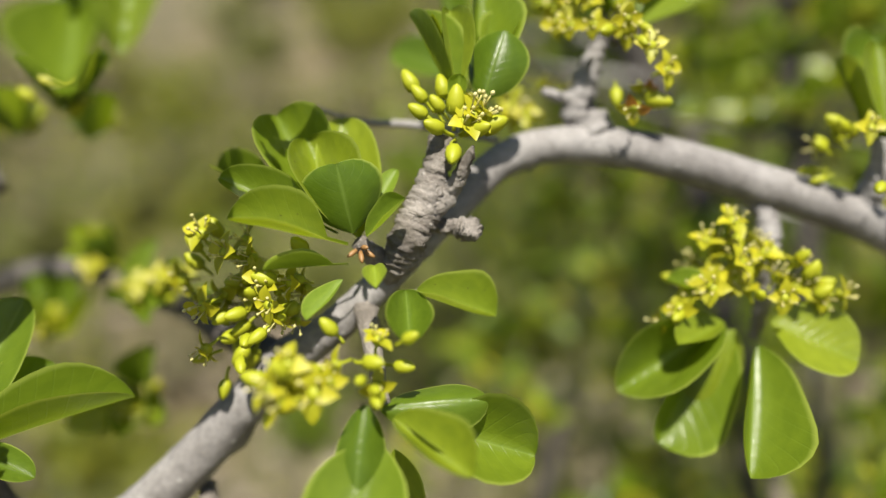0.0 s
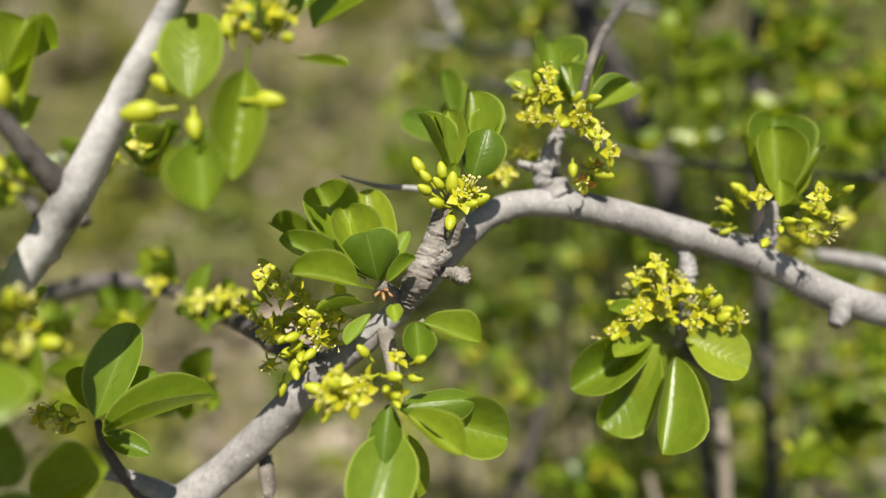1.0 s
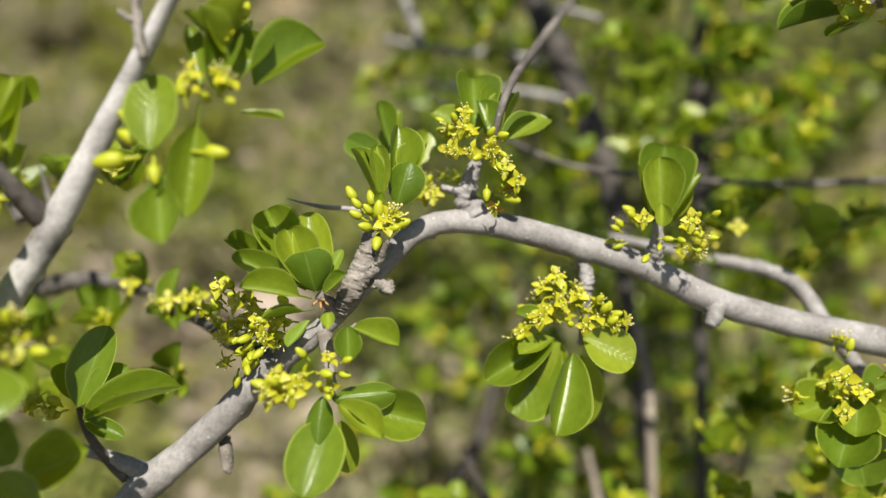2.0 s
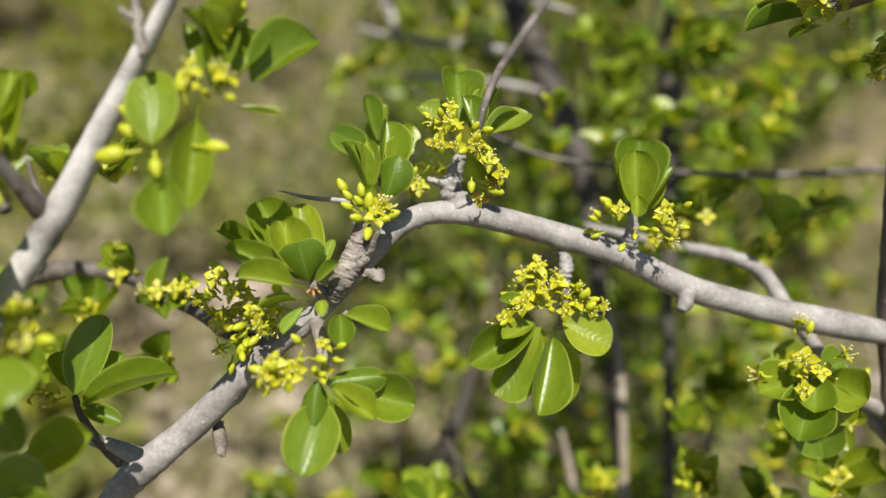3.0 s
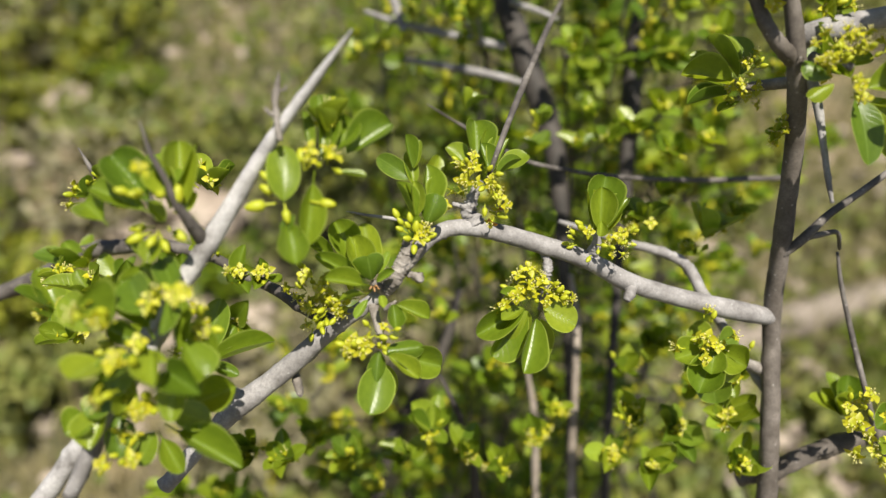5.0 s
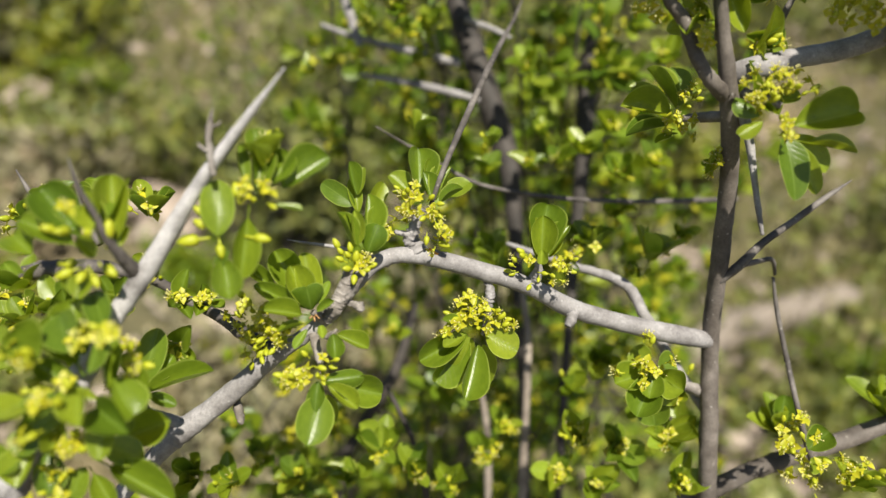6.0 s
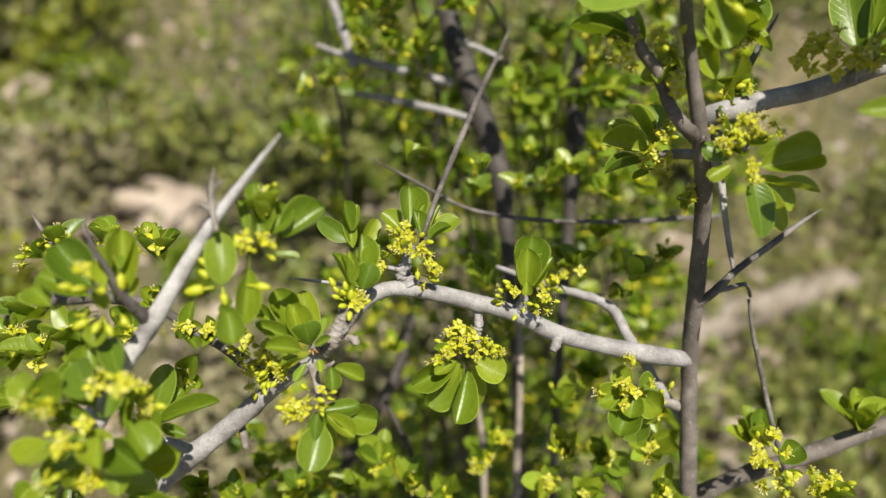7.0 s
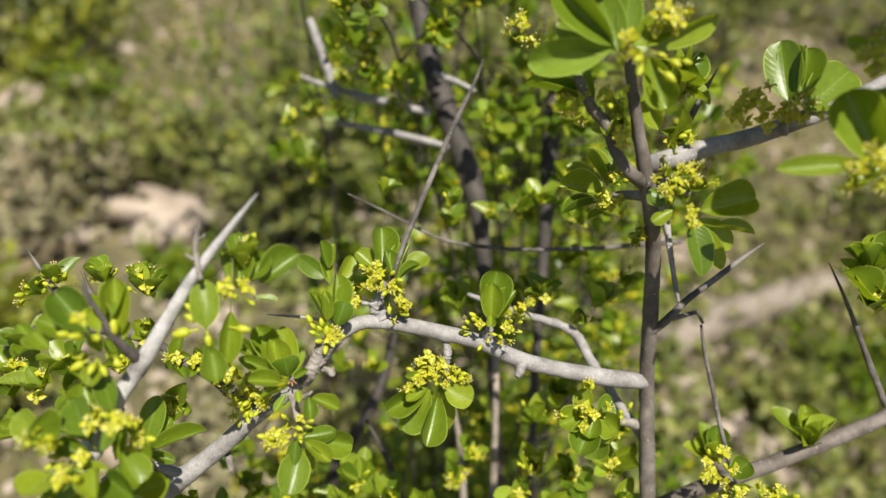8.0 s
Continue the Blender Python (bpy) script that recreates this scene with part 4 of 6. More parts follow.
leaf(near_twig, (-0.0768, 0.0707, 1.1664), (-0.0828, 0.0668, 1.1543), (0.26, -0.78, 0.57), 0.0065, 9)
leaf(near_twig, (-0.0606, 0.0721, 1.1443), (-0.0696, 0.0720, 1.1508), (0.11, -0.43, 0.89), 0.0092, 0)
leaf(near_twig, (-0.0681, 0.0814, 1.1447), (-0.0532, 0.0819, 1.1493), (0.07, -0.73, 0.68), 0.0111, 1)
leaf(near_twig, (-0.0742, 0.0733, 1.1448), (-0.0516, 0.0606, 1.1380), (-0.07, -0.28, 0.96), 0.0088, 10)
leaf(near_twig, (-0.0765, 0.0712, 1.1444), (-0.0816, 0.0649, 1.1378), (0.09, -0.62, 0.78), 0.0075, 2)
leaf(near_twig, (-0.0815, 0.0709, 1.1483), (-0.0896, 0.0679, 1.1441), (0.10, -0.56, 0.83), 0.0070, 0)
leaf(near_twig, (-0.0763, 0.0729, 1.1431), (-0.0701, 0.0662, 1.1319), (0.17, -0.73, 0.67), 0.0064, 9)
flowers(near_twig, (-0.0749, 0.0732, 1.1737), (-0.45, -0.65, 0.61), 0.80, 6, 0.12, 81, 1.04, 1.1, 0.0)
flowers(near_twig, (-0.0621, 0.0782, 1.1754), (0.46, -0.49, 0.74), 0.80, 6, 0.64, 82, 1.00, 0.8, 0.0)
flowers(near_twig, (-0.0696, 0.0764, 1.1804), (0.06, 0.02, 1.00), 0.40, 3, 0.76, 84, 1.04, 0.9, 0.0)
flowers(near_twig, (-0.0758, 0.0688, 1.1555), (-0.24, -0.65, 0.72), 0.80, 6, 0.56, 83, 1.00, 1.0, 0.0)
flowers(near_twig, (-0.0831, 0.0655, 1.1420), (-0.33, -0.50, 0.80), 0.80, 6, 0.32, 85, 0.96, 1.1, 0.0)
leaf(near_twig, (-0.0891, 0.0777, 1.1763), (-0.0975, 0.0880, 1.1835), (-0.13, -0.63, 0.76), 0.0089, 0)
leaf(near_twig, (-0.0796, 0.0720, 1.1839), (-0.0867, 0.0690, 1.1905), (0.69, -0.51, 0.51), 0.0140, 7)
leaf(near_twig, (-0.0713, 0.0701, 1.1854), (-0.0777, 0.0833, 1.1900), (-0.28, -0.43, 0.86), 0.0108, 0)
leaf(near_twig, (-0.0669, 0.0666, 1.1808), (-0.0669, 0.0803, 1.1884), (-0.26, -0.47, 0.84), 0.0061, 8)
leaf(near_twig, (-0.0729, 0.0838, 1.1924), (-0.0723, 0.0942, 1.1945), (0.06, -0.20, 0.98), 0.0094, 10)
leaf(near_twig, (-0.0646, 0.0785, 1.1860), (-0.0702, 0.0919, 1.1912), (-0.03, -0.37, 0.93), 0.0075, 0)
leaf(near_twig, (-0.0630, 0.0718, 1.1748), (-0.0577, 0.0605, 1.1730), (-0.34, -0.30, 0.89), 0.0108, 8)
leaf(near_twig, (-0.0698, 0.0661, 1.1769), (-0.0674, 0.0540, 1.1748), (-0.24, -0.21, 0.95), 0.0084, 10)
leaf(near_twig, (-0.0828, 0.0661, 1.1746), (-0.0873, 0.0572, 1.1779), (0.23, 0.24, 0.94), 0.0130, 0)
leaf(near_twig, (-0.0765, 0.0673, 1.1746), (-0.0810, 0.0590, 1.1750), (0.14, -0.02, 0.99), 0.0088, 0)
leaf(near_twig, (-0.0630, 0.0772, 1.1719), (-0.0560, 0.0716, 1.1685), (-0.03, -0.54, 0.84), 0.0098, 10)
leaf(near_twig, (-0.0683, 0.0687, 1.1675), (-0.0577, 0.0559, 1.1693), (-0.47, -0.28, 0.84), 0.0093, 3)
leaf(left_twig, (-0.0627, 0.0963, 1.2115), (-0.0604, 0.1092, 1.2165), (-0.17, -0.33, 0.93), 0.0099, 3)
leaf(left_twig, (-0.0662, 0.0891, 1.2080), (-0.0667, 0.0997, 1.2142), (-0.18, -0.50, 0.85), 0.0081, 10)
leaf(left_twig, (-0.0834, 0.0950, 1.2003), (-0.0910, 0.1018, 1.2056), (0.01, -0.61, 0.79), 0.0090, 10)
flowers(near_twig, (-0.0767, 0.0686, 1.1850), (-0.2, -0.6, 0.7), 0.80, 4, 0.45, 86, 1.10, 1.2, 0.0)
flowers(near_twig, (-0.0604, 0.0683, 1.1899), (-0.2, -0.6, 0.7), 0.80, 4, 0.45, 87, 1.10, 1.2, 0.0)
flowers(near_twig, (-0.0764, 0.0610, 1.1718), (-0.2, -0.6, 0.7), 0.80, 4, 0.45, 88, 1.10, 1.2, 0.0)
flowers(left_twig, (-0.0678, 0.0828, 1.2129), (-0.2, -0.6, 0.7), 0.80, 4, 0.45, 89, 1.10, 1.2, 0.0)
leaf(near_twig, (-0.0872, 0.0744, 1.1553), (-0.0922, 0.0685, 1.1554), (0.16, -0.12, 0.98), 0.0102, 0)
leaf(near_twig, (-0.0887, 0.0731, 1.1524), (-0.0924, 0.0639, 1.1469), (-0.14, -0.46, 0.87), 0.0105, 3)
leaf(near_twig, (-0.0860, 0.0719, 1.1511), (-0.0849, 0.0618, 1.1457), (-0.12, -0.48, 0.87), 0.0095, 8)
leaf(near_twig, (-0.0849, 0.0740, 1.1553), (-0.0856, 0.0732, 1.1664), (0.06, -1.00, -0.06), 0.0085, 1)
leaf(near_twig, (-0.0923, 0.0730, 1.1510), (-0.0982, 0.0669, 1.1505), (0.30, -0.36, 0.88), 0.0102, 10)
low_left_twig = stem(shrub, "twig", [(-0.0650, 0.1117, 1.1211, 0.00199), (-0.0696, 0.1111, 1.1298, 0.00114), (-0.0718, 0.1118, 1.1372, 0.00097), (-0.0717, 0.1114, 1.1420, 0.00064)], THORN, "", seed=34)
leaf(low_left_twig, (-0.0673, 0.1035, 1.1471), (-0.0606, 0.1119, 1.1628), (0.22, -0.75, 0.62), 0.0098, 0)
leaf(low_left_twig, (-0.0663, 0.1039, 1.1456), (-0.0575, 0.1111, 1.1524), (0.17, -0.73, 0.67), 0.0078, 9)
leaf(low_left_twig, (-0.0661, 0.1024, 1.1442), (-0.0446, 0.1058, 1.1492), (0.12, -0.37, 0.92), 0.0065, 3)
leaf(low_left_twig, (-0.0689, 0.1059, 1.1474), (-0.0722, 0.1126, 1.1533), (0.17, -0.79, 0.59), 0.0056, 1)
leaf(low_left_twig, (-0.0654, 0.1014, 1.1446), (-0.0564, 0.0985, 1.1415), (0.10, -0.56, 0.83), 0.0045, 0)
flowers(low_left_twig, (-0.0682, 0.1026, 1.1474), (-0.34, -0.62, 0.71), 0.90, 4, 0.64, 86, 0.88, 0.9, 0.0)

# tufts round the upright stem
leaf(trunk, (0.1069, 0.1044, 1.2884), (0.0910, 0.1191, 1.2965), (-0.56, -0.77, 0.30), 0.0107, 0)
leaf(trunk, (0.1087, 0.1063, 1.2883), (0.1059, 0.1218, 1.3063), (-0.33, -0.74, 0.59), 0.0113, 2)
leaf(trunk, (0.1106, 0.1085, 1.2886), (0.1189, 0.1232, 1.3048), (0.06, -0.75, 0.65), 0.0100, 0)
leaf(trunk, (0.1215, 0.1091, 1.2852), (0.1275, 0.1034, 1.2691), (-0.43, -0.89, 0.16), 0.0110, 1)
leaf(trunk, (0.1143, 0.1082, 1.2895), (0.1322, 0.1147, 1.2985), (0.04, -0.85, 0.53), 0.0112, 0)
leaf(trunk, (0.1191, 0.1099, 1.2898), (0.1510, 0.1129, 1.2936), (0.12, -0.97, -0.21), 0.0096, 2)
leaf(trunk, (0.1062, 0.1056, 1.2904), (0.0898, 0.1179, 1.3064), (-0.43, -0.87, 0.23), 0.0110, 1)
# grown leaf in the paler young colour, which stands in for its sunlit sheen
leaf(trunk, (0.1051, 0.1051, 1.2891), (0.0805, 0.1158, 1.2832), (-0.43, -0.88, 0.21), 0.0125, 0, True)
flowers(trunk, (0.1158, 0.1024, 1.2880), (0.02, -0.95, 0.18), 0.9, 8, 0.3, 91, 1.2, 2.0, 0.0)
flowers(trunk, (0.1246, 0.1106, 1.2950), (0.21, -0.51, 0.60), 0.9, 8, 0.7, 92, 1.1, 1.6, 0.0)
leaf(fork_twig, (0.1116, 0.1315, 1.2634), (0.0881, 0.1397, 1.2699), (0.01, -0.61, 0.80), 0.0056, 3)
leaf(fork_twig, (0.1108, 0.1327, 1.2653), (0.0972, 0.1448, 1.2757), (-0.10, -0.71, 0.70), 0.0074, 2)
leaf(fork_twig, (0.1136, 0.1336, 1.2638), (0.1078, 0.1464, 1.2781), (-0.32, -0.77, 0.56), 0.0066, 0)
flowers(fork_twig, (0.1083, 0.1311, 1.2615), (-0.80, -0.48, 0.12), 0.8, 6, 0.8, 93, 1.0, 1.2, 0.0)
flowers(fork_twig, (0.0917, 0.1470, 1.2839), (-0.78, -0.33, 0.38), 0.8, 6, 0.8, 94, 1.0, 1.5, 0.0)
flowers(fork_twig, (0.1199, 0.1235, 1.2522), (-0.06, -0.85, 0.13), 0.8, 4, 0.9, 95, 1.0, 1.2, 0.0)
up_spur = stem(shrub, "spur", [(0.1389, 0.1251, 1.2240, 0.00206), (0.1355, 0.1379, 1.2197, 0.00192), (0.1313, 0.1424, 1.2180, 0.00121)], SPUR, "", seed=35)
leaf(up_spur, (0.1261, 0.1425, 1.2191), (0.1075, 0.1450, 1.2238), (0.08, -0.62, 0.78), 0.0114, 3)
leaf(up_spur, (0.1276, 0.1450, 1.2201), (0.1145, 0.1546, 1.2291), (0.19, -0.61, 0.77), 0.0090, 0)
leaf(up_spur, (0.1299, 0.1462, 1.2209), (0.1225, 0.1582, 1.2341), (0.64, -0.58, 0.50), 0.0052, 3)
leaf(up_spur, (0.1312, 0.1464, 1.2217), (0.1344, 0.1583, 1.2342), (-0.02, -0.65, 0.76), 0.0109, 0)
leaf(up_spur, (0.1236, 0.1393, 1.2167), (0.1063, 0.1361, 1.2155), (-0.01, 0.05, 1.00), 0.0046, 3)
leaf(up_spur, (0.1275, 0.1372, 1.2142), (0.1175, 0.1337, 1.2108), (-0.03, -0.06, 1.00), 0.0042, 4)
flowers(up_spur, (0.1277, 0.1386, 1.2168), (-0.40, -0.89, 0.23), 0.80, 10, 0.56, 96, 0.80, 1.2, 0.0)
flowers(up_spur, (0.1323, 0.1442, 1.2245), (0.13, -0.55, 0.83), 0.80, 7, 0.32, 97, 0.80, 1.1, 0.0)
right_spur = stem(shrub, "spur", [(0.1411, 0.1225, 1.2324, 0.00202), (0.1426, 0.1116, 1.2334, 0.00173), (0.1456, 0.1081, 1.2324, 0.00107)], SPUR, "", seed=36)
leaf(right_spur, (0.1498, 0.1052, 1.2266), (0.1696, 0.1032, 1.2296), (-0.02, -0.65, 0.76), 0.0148, 1)
leaf(right_spur, (0.1497, 0.1018, 1.2224), (0.1684, 0.0960, 1.2201), (-0.04, -0.15, 0.99), 0.0052, 9)
leaf(right_spur, (0.1458, 0.1034, 1.2240), (0.1476, 0.0890, 1.2088), (-0.03, -0.70, 0.71), 0.0109, 2)
leaf(right_spur, (0.1496, 0.1036, 1.2214), (0.1559, 0.0926, 1.2075), (-0.23, -0.67, 0.71), 0.0074, 0)
leaf(right_spur, (0.1501, 0.1055, 1.2230), (0.1622, 0.0980, 1.2134), (-0.22, -0.58, 0.78), 0.0094, 0)
leaf(right_spur, (0.1372, 0.1060, 1.2301), (0.1311, 0.1093, 1.2362), (0.08, -0.62, 0.78), 0.0080, 8)
leaf(right_spur, (0.1373, 0.1041, 1.2288), (0.1291, 0.1021, 1.2266), (0.11, -0.51, 0.85), 0.0054, 8)
flowers(right_spur, (0.1369, 0.1073, 1.2344), (-0.33, -0.51, 0.79), 0.90, 10, 0.64, 98, 0.84, 1.5, 0.0)
flowers(right_spur, (0.1473, 0.1079, 1.2348), (0.24, -0.47, 0.85), 0.90, 10, 0.68, 99, 0.84, 1.5, 0.0)
flowers(right_spur, (0.1410, 0.1013, 1.2271), (-0.16, -0.87, 0.47), 0.80, 6, 0.64, 90, 0.80, 1.0, 0.0)
leaf(fork_twig, (0.1418, 0.1301, 1.2507), (0.1539, 0.1281, 1.2511), (-0.15, -0.93, -0.34), 0.0058, 0)
leaf(trunk, (0.1380, 0.1253, 1.2527), (0.1338, 0.1326, 1.2640), (-0.47, -0.81, 0.35), 0.0087, 1)
leaf(trunk, (0.1391, 0.1422, 1.2744), (0.1520, 0.1357, 1.2633), (-0.35, -0.93, 0.14), 0.0155, 1)
flowers(trunk, (0.1184, 0.1235, 1.2633), (-0.40, -0.48, 0.65), 0.8, 4, 0.3, 98, 1.1, 1.2, 0.0)
top_spur = stem(shrub, "spur", [(0.1837, 0.1140, 1.2514, 0.00173), (0.1849, 0.1165, 1.2561, 0.00173), (0.1867, 0.1183, 1.2598, 0.00108)], SPUR, "", seed=37)
leaf(top_spur, (0.1891, 0.1225, 1.2618), (0.1908, 0.1385, 1.2822), (-0.60, -0.60, 0.52), 0.0144, 0)
leaf(top_spur, (0.1927, 0.1218, 1.2618), (0.2018, 0.1349, 1.2795), (-0.19, -0.74, 0.64), 0.0098, 3)
leaf(top_spur, (0.1939, 0.1189, 1.2592), (0.2178, 0.1268, 1.2728), (-0.15, -0.72, 0.68), 0.0183, 0)
leaf(top_spur, (0.1965, 0.1208, 1.2573), (0.2180, 0.1261, 1.2613), (-0.01, -0.59, 0.81), 0.0141, 2)
leaf(top_spur, (0.1940, 0.1255, 1.2606), (0.1988, 0.1408, 1.2766), (-0.57, -0.50, 0.65), 0.0102, 1)
flowers(top_spur, (0.1759, 0.1184, 1.2605), (-0.43, -0.67, 0.53), 0.9, 12, 0.9, 99, 1.05, 1.8, 0.0)
flowers(top_spur, (0.1853, 0.1161, 1.2595), (0.16, -0.78, 0.53), 0.9, 10, 0.9, 100, 1.05, 1.8, 0.0)
leaf(right_branch, (0.1804, 0.0626, 1.2603), (0.1751, 0.0787, 1.2786), (-0.69, -0.63, 0.36), 0.0155, 1)
leaf(right_branch, (0.1755, 0.0632, 1.2597), (0.1507, 0.0684, 1.2606), (-0.13, -0.74, 0.66), 0.0071, 2)
leaf(right_branch, (0.1846, 0.0676, 1.2603), (0.1916, 0.0839, 1.2790), (-0.62, -0.46, 0.64), 0.0144, 0)
leaf(right_branch, (0.1846, 0.0648, 1.2595), (0.1717, 0.0637, 1.2532), (-0.36, -0.45, 0.82), 0.0057, 0)
leaf(right_branch, (0.1858, 0.0663, 1.2626), (0.1948, 0.0708, 1.2734), (-0.48, -0.59, 0.64), 0.0142, 0)
flowers(right_branch, (0.1760, 0.0612, 1.2625), (-0.26, -0.85, 0.27), 0.9, 14, 0.8, 101, 1.1, 2.4, 0.0)
flowers(right_branch, (0.1897, 0.0870, 1.2857), (-0.34, -0.73, 0.44), 0.9, 9, 0.8, 102, 1.1, 2.0, 0.0)
leaf(right_branch, (0.1916, 0.0875, 1.2873), (0.1813, 0.0922, 1.2921), (-0.32, -0.92, 0.22), 0.0056, 0)
joint_twig = stem(shrub, "twig", [(-0.0581, 0.1105, 1.1211, 0.00288), (-0.0662, 0.1117, 1.1261, 0.00183), (-0.0743, 0.1120, 1.1297, 0.00141), (-0.0816, 0.1109, 1.1299, 0.00120), (-0.0882, 0.1082, 1.1268, 0.00079)], BARK, "", seed=61)
# the next five tufts sit mostly above the view, added to shade the stem
rosette(trunk, (0.1354, 0.1258, 1.3068), (0.48, -0.15, 0.72), 4, 0.0186, 520, 1.0, 5, 1.0, 0.1)
rosette(trunk, (0.1079, 0.1200, 1.3160), (-0.36, -0.30, 0.78), 5, 0.0202, 521, 1.0, 5, 1.0, 0.1)
rosette(trunk, (0.1255, 0.1237, 1.3222), (0.05, -0.24, 0.82), 8, 0.0233, 522, 1.0, 5, 1.0, 0.1)
rosette(trunk, (0.1445, 0.1283, 1.3163), (0.44, -0.37, 0.73), 7, 0.0214, 523, 1.0, 5, 1.0, 0.1)
rosette(trunk, (0.1587, 0.1286, 1.3011), (0.65, -0.33, 0.46), 6, 0.0193, 524, 1.0, 5, 1.0, 0.1)
rosette(trunk, (0.1435, 0.1324, 1.2680), (0.53, -0.40, 0.51), 4, 0.0174, 525, 1.0, 5, 1.0, 0.1)
rosette(trunk, (0.1471, 0.1358, 1.2669), (0.53, -0.44, 0.42), 5, 0.0172, 560, 1.0, 5, 1.0, 0.1)
rosette(trunk, (0.1446, 0.1272, 1.2470), (0.48, -0.67, 0.21), 4, 0.0133, 561, 1.0, 5, 1.0, 0.1)
rosette(trunk, (0.1252, 0.1289, 1.2557), (-0.68, -0.35, 0.38), 4, 0.0113, 562, 1.0, 5, 1.0, 0.1)
rosette(trunk, (0.1422, 0.1182, 1.2305), (0.39, -0.60, 0.52), 5, 0.0129, 563, 1.0, 5, 1.0, 0.1)
rosette(trunk, (0.1391, 0.1246, 1.2060), (-0.76, -0.25, 0.33), 3, 0.0085, 564, 1.0, 5, 1.0, 0.1)

# leafy crown of the stem, above the flowering branches: unseen, added to shade stem and side branch
shade_crown_twig = stem(shrub, "twig", [(0.1204, 0.1330, 1.2995, 0.0018), (0.1420, 0.1081, 1.3230, 0.0016), (0.1720, 0.0770, 1.3420, 0.0013), (0.1940, 0.0600, 1.3560, 0.0010)], OLD_BARK, "", seed=72)
shade_crown_side = stem(shrub, "twig", [(0.1720, 0.0770, 1.3420, 0.0013), (0.1740, 0.0600, 1.3440, 0.0010), (0.1750, 0.0450, 1.3460, 0.0007)], OLD_BARK, "", seed=73)
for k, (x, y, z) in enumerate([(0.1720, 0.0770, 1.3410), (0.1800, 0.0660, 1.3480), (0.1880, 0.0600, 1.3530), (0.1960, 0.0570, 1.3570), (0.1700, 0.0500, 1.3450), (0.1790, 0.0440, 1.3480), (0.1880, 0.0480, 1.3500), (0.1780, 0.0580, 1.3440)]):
    rosette(shade_crown_twig, (x, y, z), (0.2 - 0.1 * (k % 3), -0.5, 0.8), 7, 0.020, 700 + k, 1.1, 5, 1.0, 0.1)

# tufts low on the stem
low_tuft_spur = stem(shrub, "spur", [(0.1524, 0.1196, 1.1024, 0.00299), (0.1416, 0.1169, 1.1092, 0.00218), (0.1286, 0.1126, 1.1176, 0.00164), (0.1213, 0.1098, 1.1232, 0.00092)], SPUR, "", seed=38)
leaf(low_tuft_spur, (0.1213, 0.1101, 1.1236), (0.1103, 0.0988, 1.1119), (-0.29, -0.54, 0.79), 0.0138, 1)
leaf(low_tuft_spur, (0.1215, 0.1082, 1.1245), (0.1285, 0.0989, 1.1227), (-0.55, -0.54, 0.64), 0.0123, 1)
leaf(low_tuft_spur, (0.1192, 0.1111, 1.1245), (0.1036, 0.1088, 1.1211), (-0.10, -0.54, 0.84), 0.0121, 1)
leaf(low_tuft_spur, (0.1228, 0.1112, 1.1254), (0.1314, 0.1126, 1.1267), (0.03, -0.79, 0.61), 0.0117, 0)
leaf(low_tuft_spur, (0.1200, 0.1102, 1.1177), (0.1211, 0.1019, 1.1031), (-0.42, -0.80, 0.42), 0.0139, 0)
leaf(low_tuft_spur, (0.1200, 0.1082, 1.1258), (0.1152, 0.1007, 1.1191), (-0.33, -0.51, 0.80), 0.0100, 1)
leaf(low_tuft_spur, (0.1224, 0.1071, 1.1230), (0.1231, 0.0988, 1.1168), (-0.73, -0.45, 0.51), 0.0097, 2)
leaf(low_tuft_spur, (0.1213, 0.1153, 1.1238), (0.1166, 0.1228, 1.1274), (-0.48, -0.60, 0.64), 0.0102, 0)
flowers(low_tuft_spur, (0.1173, 0.1105, 1.1266), (-0.40, -0.45, 0.73), 0.9, 10, 0.6, 111, 1.0, 2.0, 0.0)
flowers(low_tuft_spur, (0.1388, 0.1174, 1.1111), (-0.31, -0.51, 0.64), 0.9, 5, 0.5, 112, 1.0, 1.3, 0.0)
leaf(low_branch, (0.1818, 0.0876, 1.0956), (0.1903, 0.0894, 1.1019), (-0.44, -0.51, 0.74), 0.0107, 1)
leaf(low_branch, (0.1827, 0.0857, 1.0926), (0.1881, 0.0824, 1.0886), (-0.34, -0.90, 0.28), 0.0095, 0)
flowers(low_branch, (0.1757, 0.0920, 1.1001), (-0.33, -0.64, 0.60), 0.9, 12, 0.5, 113, 1.05, 2.2, 0.0)
flowers(low_branch, (0.1789, 0.0838, 1.0919), (-0.17, -0.92, 0.17), 0.9, 9, 0.5, 114, 1.05, 2.0, 0.0)
flowers(low_branch, (0.2003, 0.0774, 1.0837), (-0.13, -0.63, 0.69), 0.9, 9, 0.6, 115, 1.05, 2.0, 0.0)
rosette(low_branch, (0.1978, 0.0767, 1.0817), (0.09, 0.02, 0.90), 6, 0.0128, 116, 1.0, 6, 1.0, 0.1)
rosette(low_branch, (0.1904, 0.1123, 1.0792), (-0.07, 0.20, 0.93), 7, 0.0177, 117, 0.8, 0, 1.0, 0.1)
rosette(low_branch, (0.2341, 0.1024, 1.0906), (-0.07, 0.20, 0.93), 8, 0.0210, 118, 0.8, 0, 1.0, 0.1)
far_right_twig = stem(shrub, "twig", [(0.2671, 0.0997, 1.1133, 0.00153), (0.2593, 0.1148, 1.1371, 0.00134), (0.2496, 0.1233, 1.1590, 0.00094), (0.2391, 0.1310, 1.1791, 0.00027)], THORN, "", seed=39)
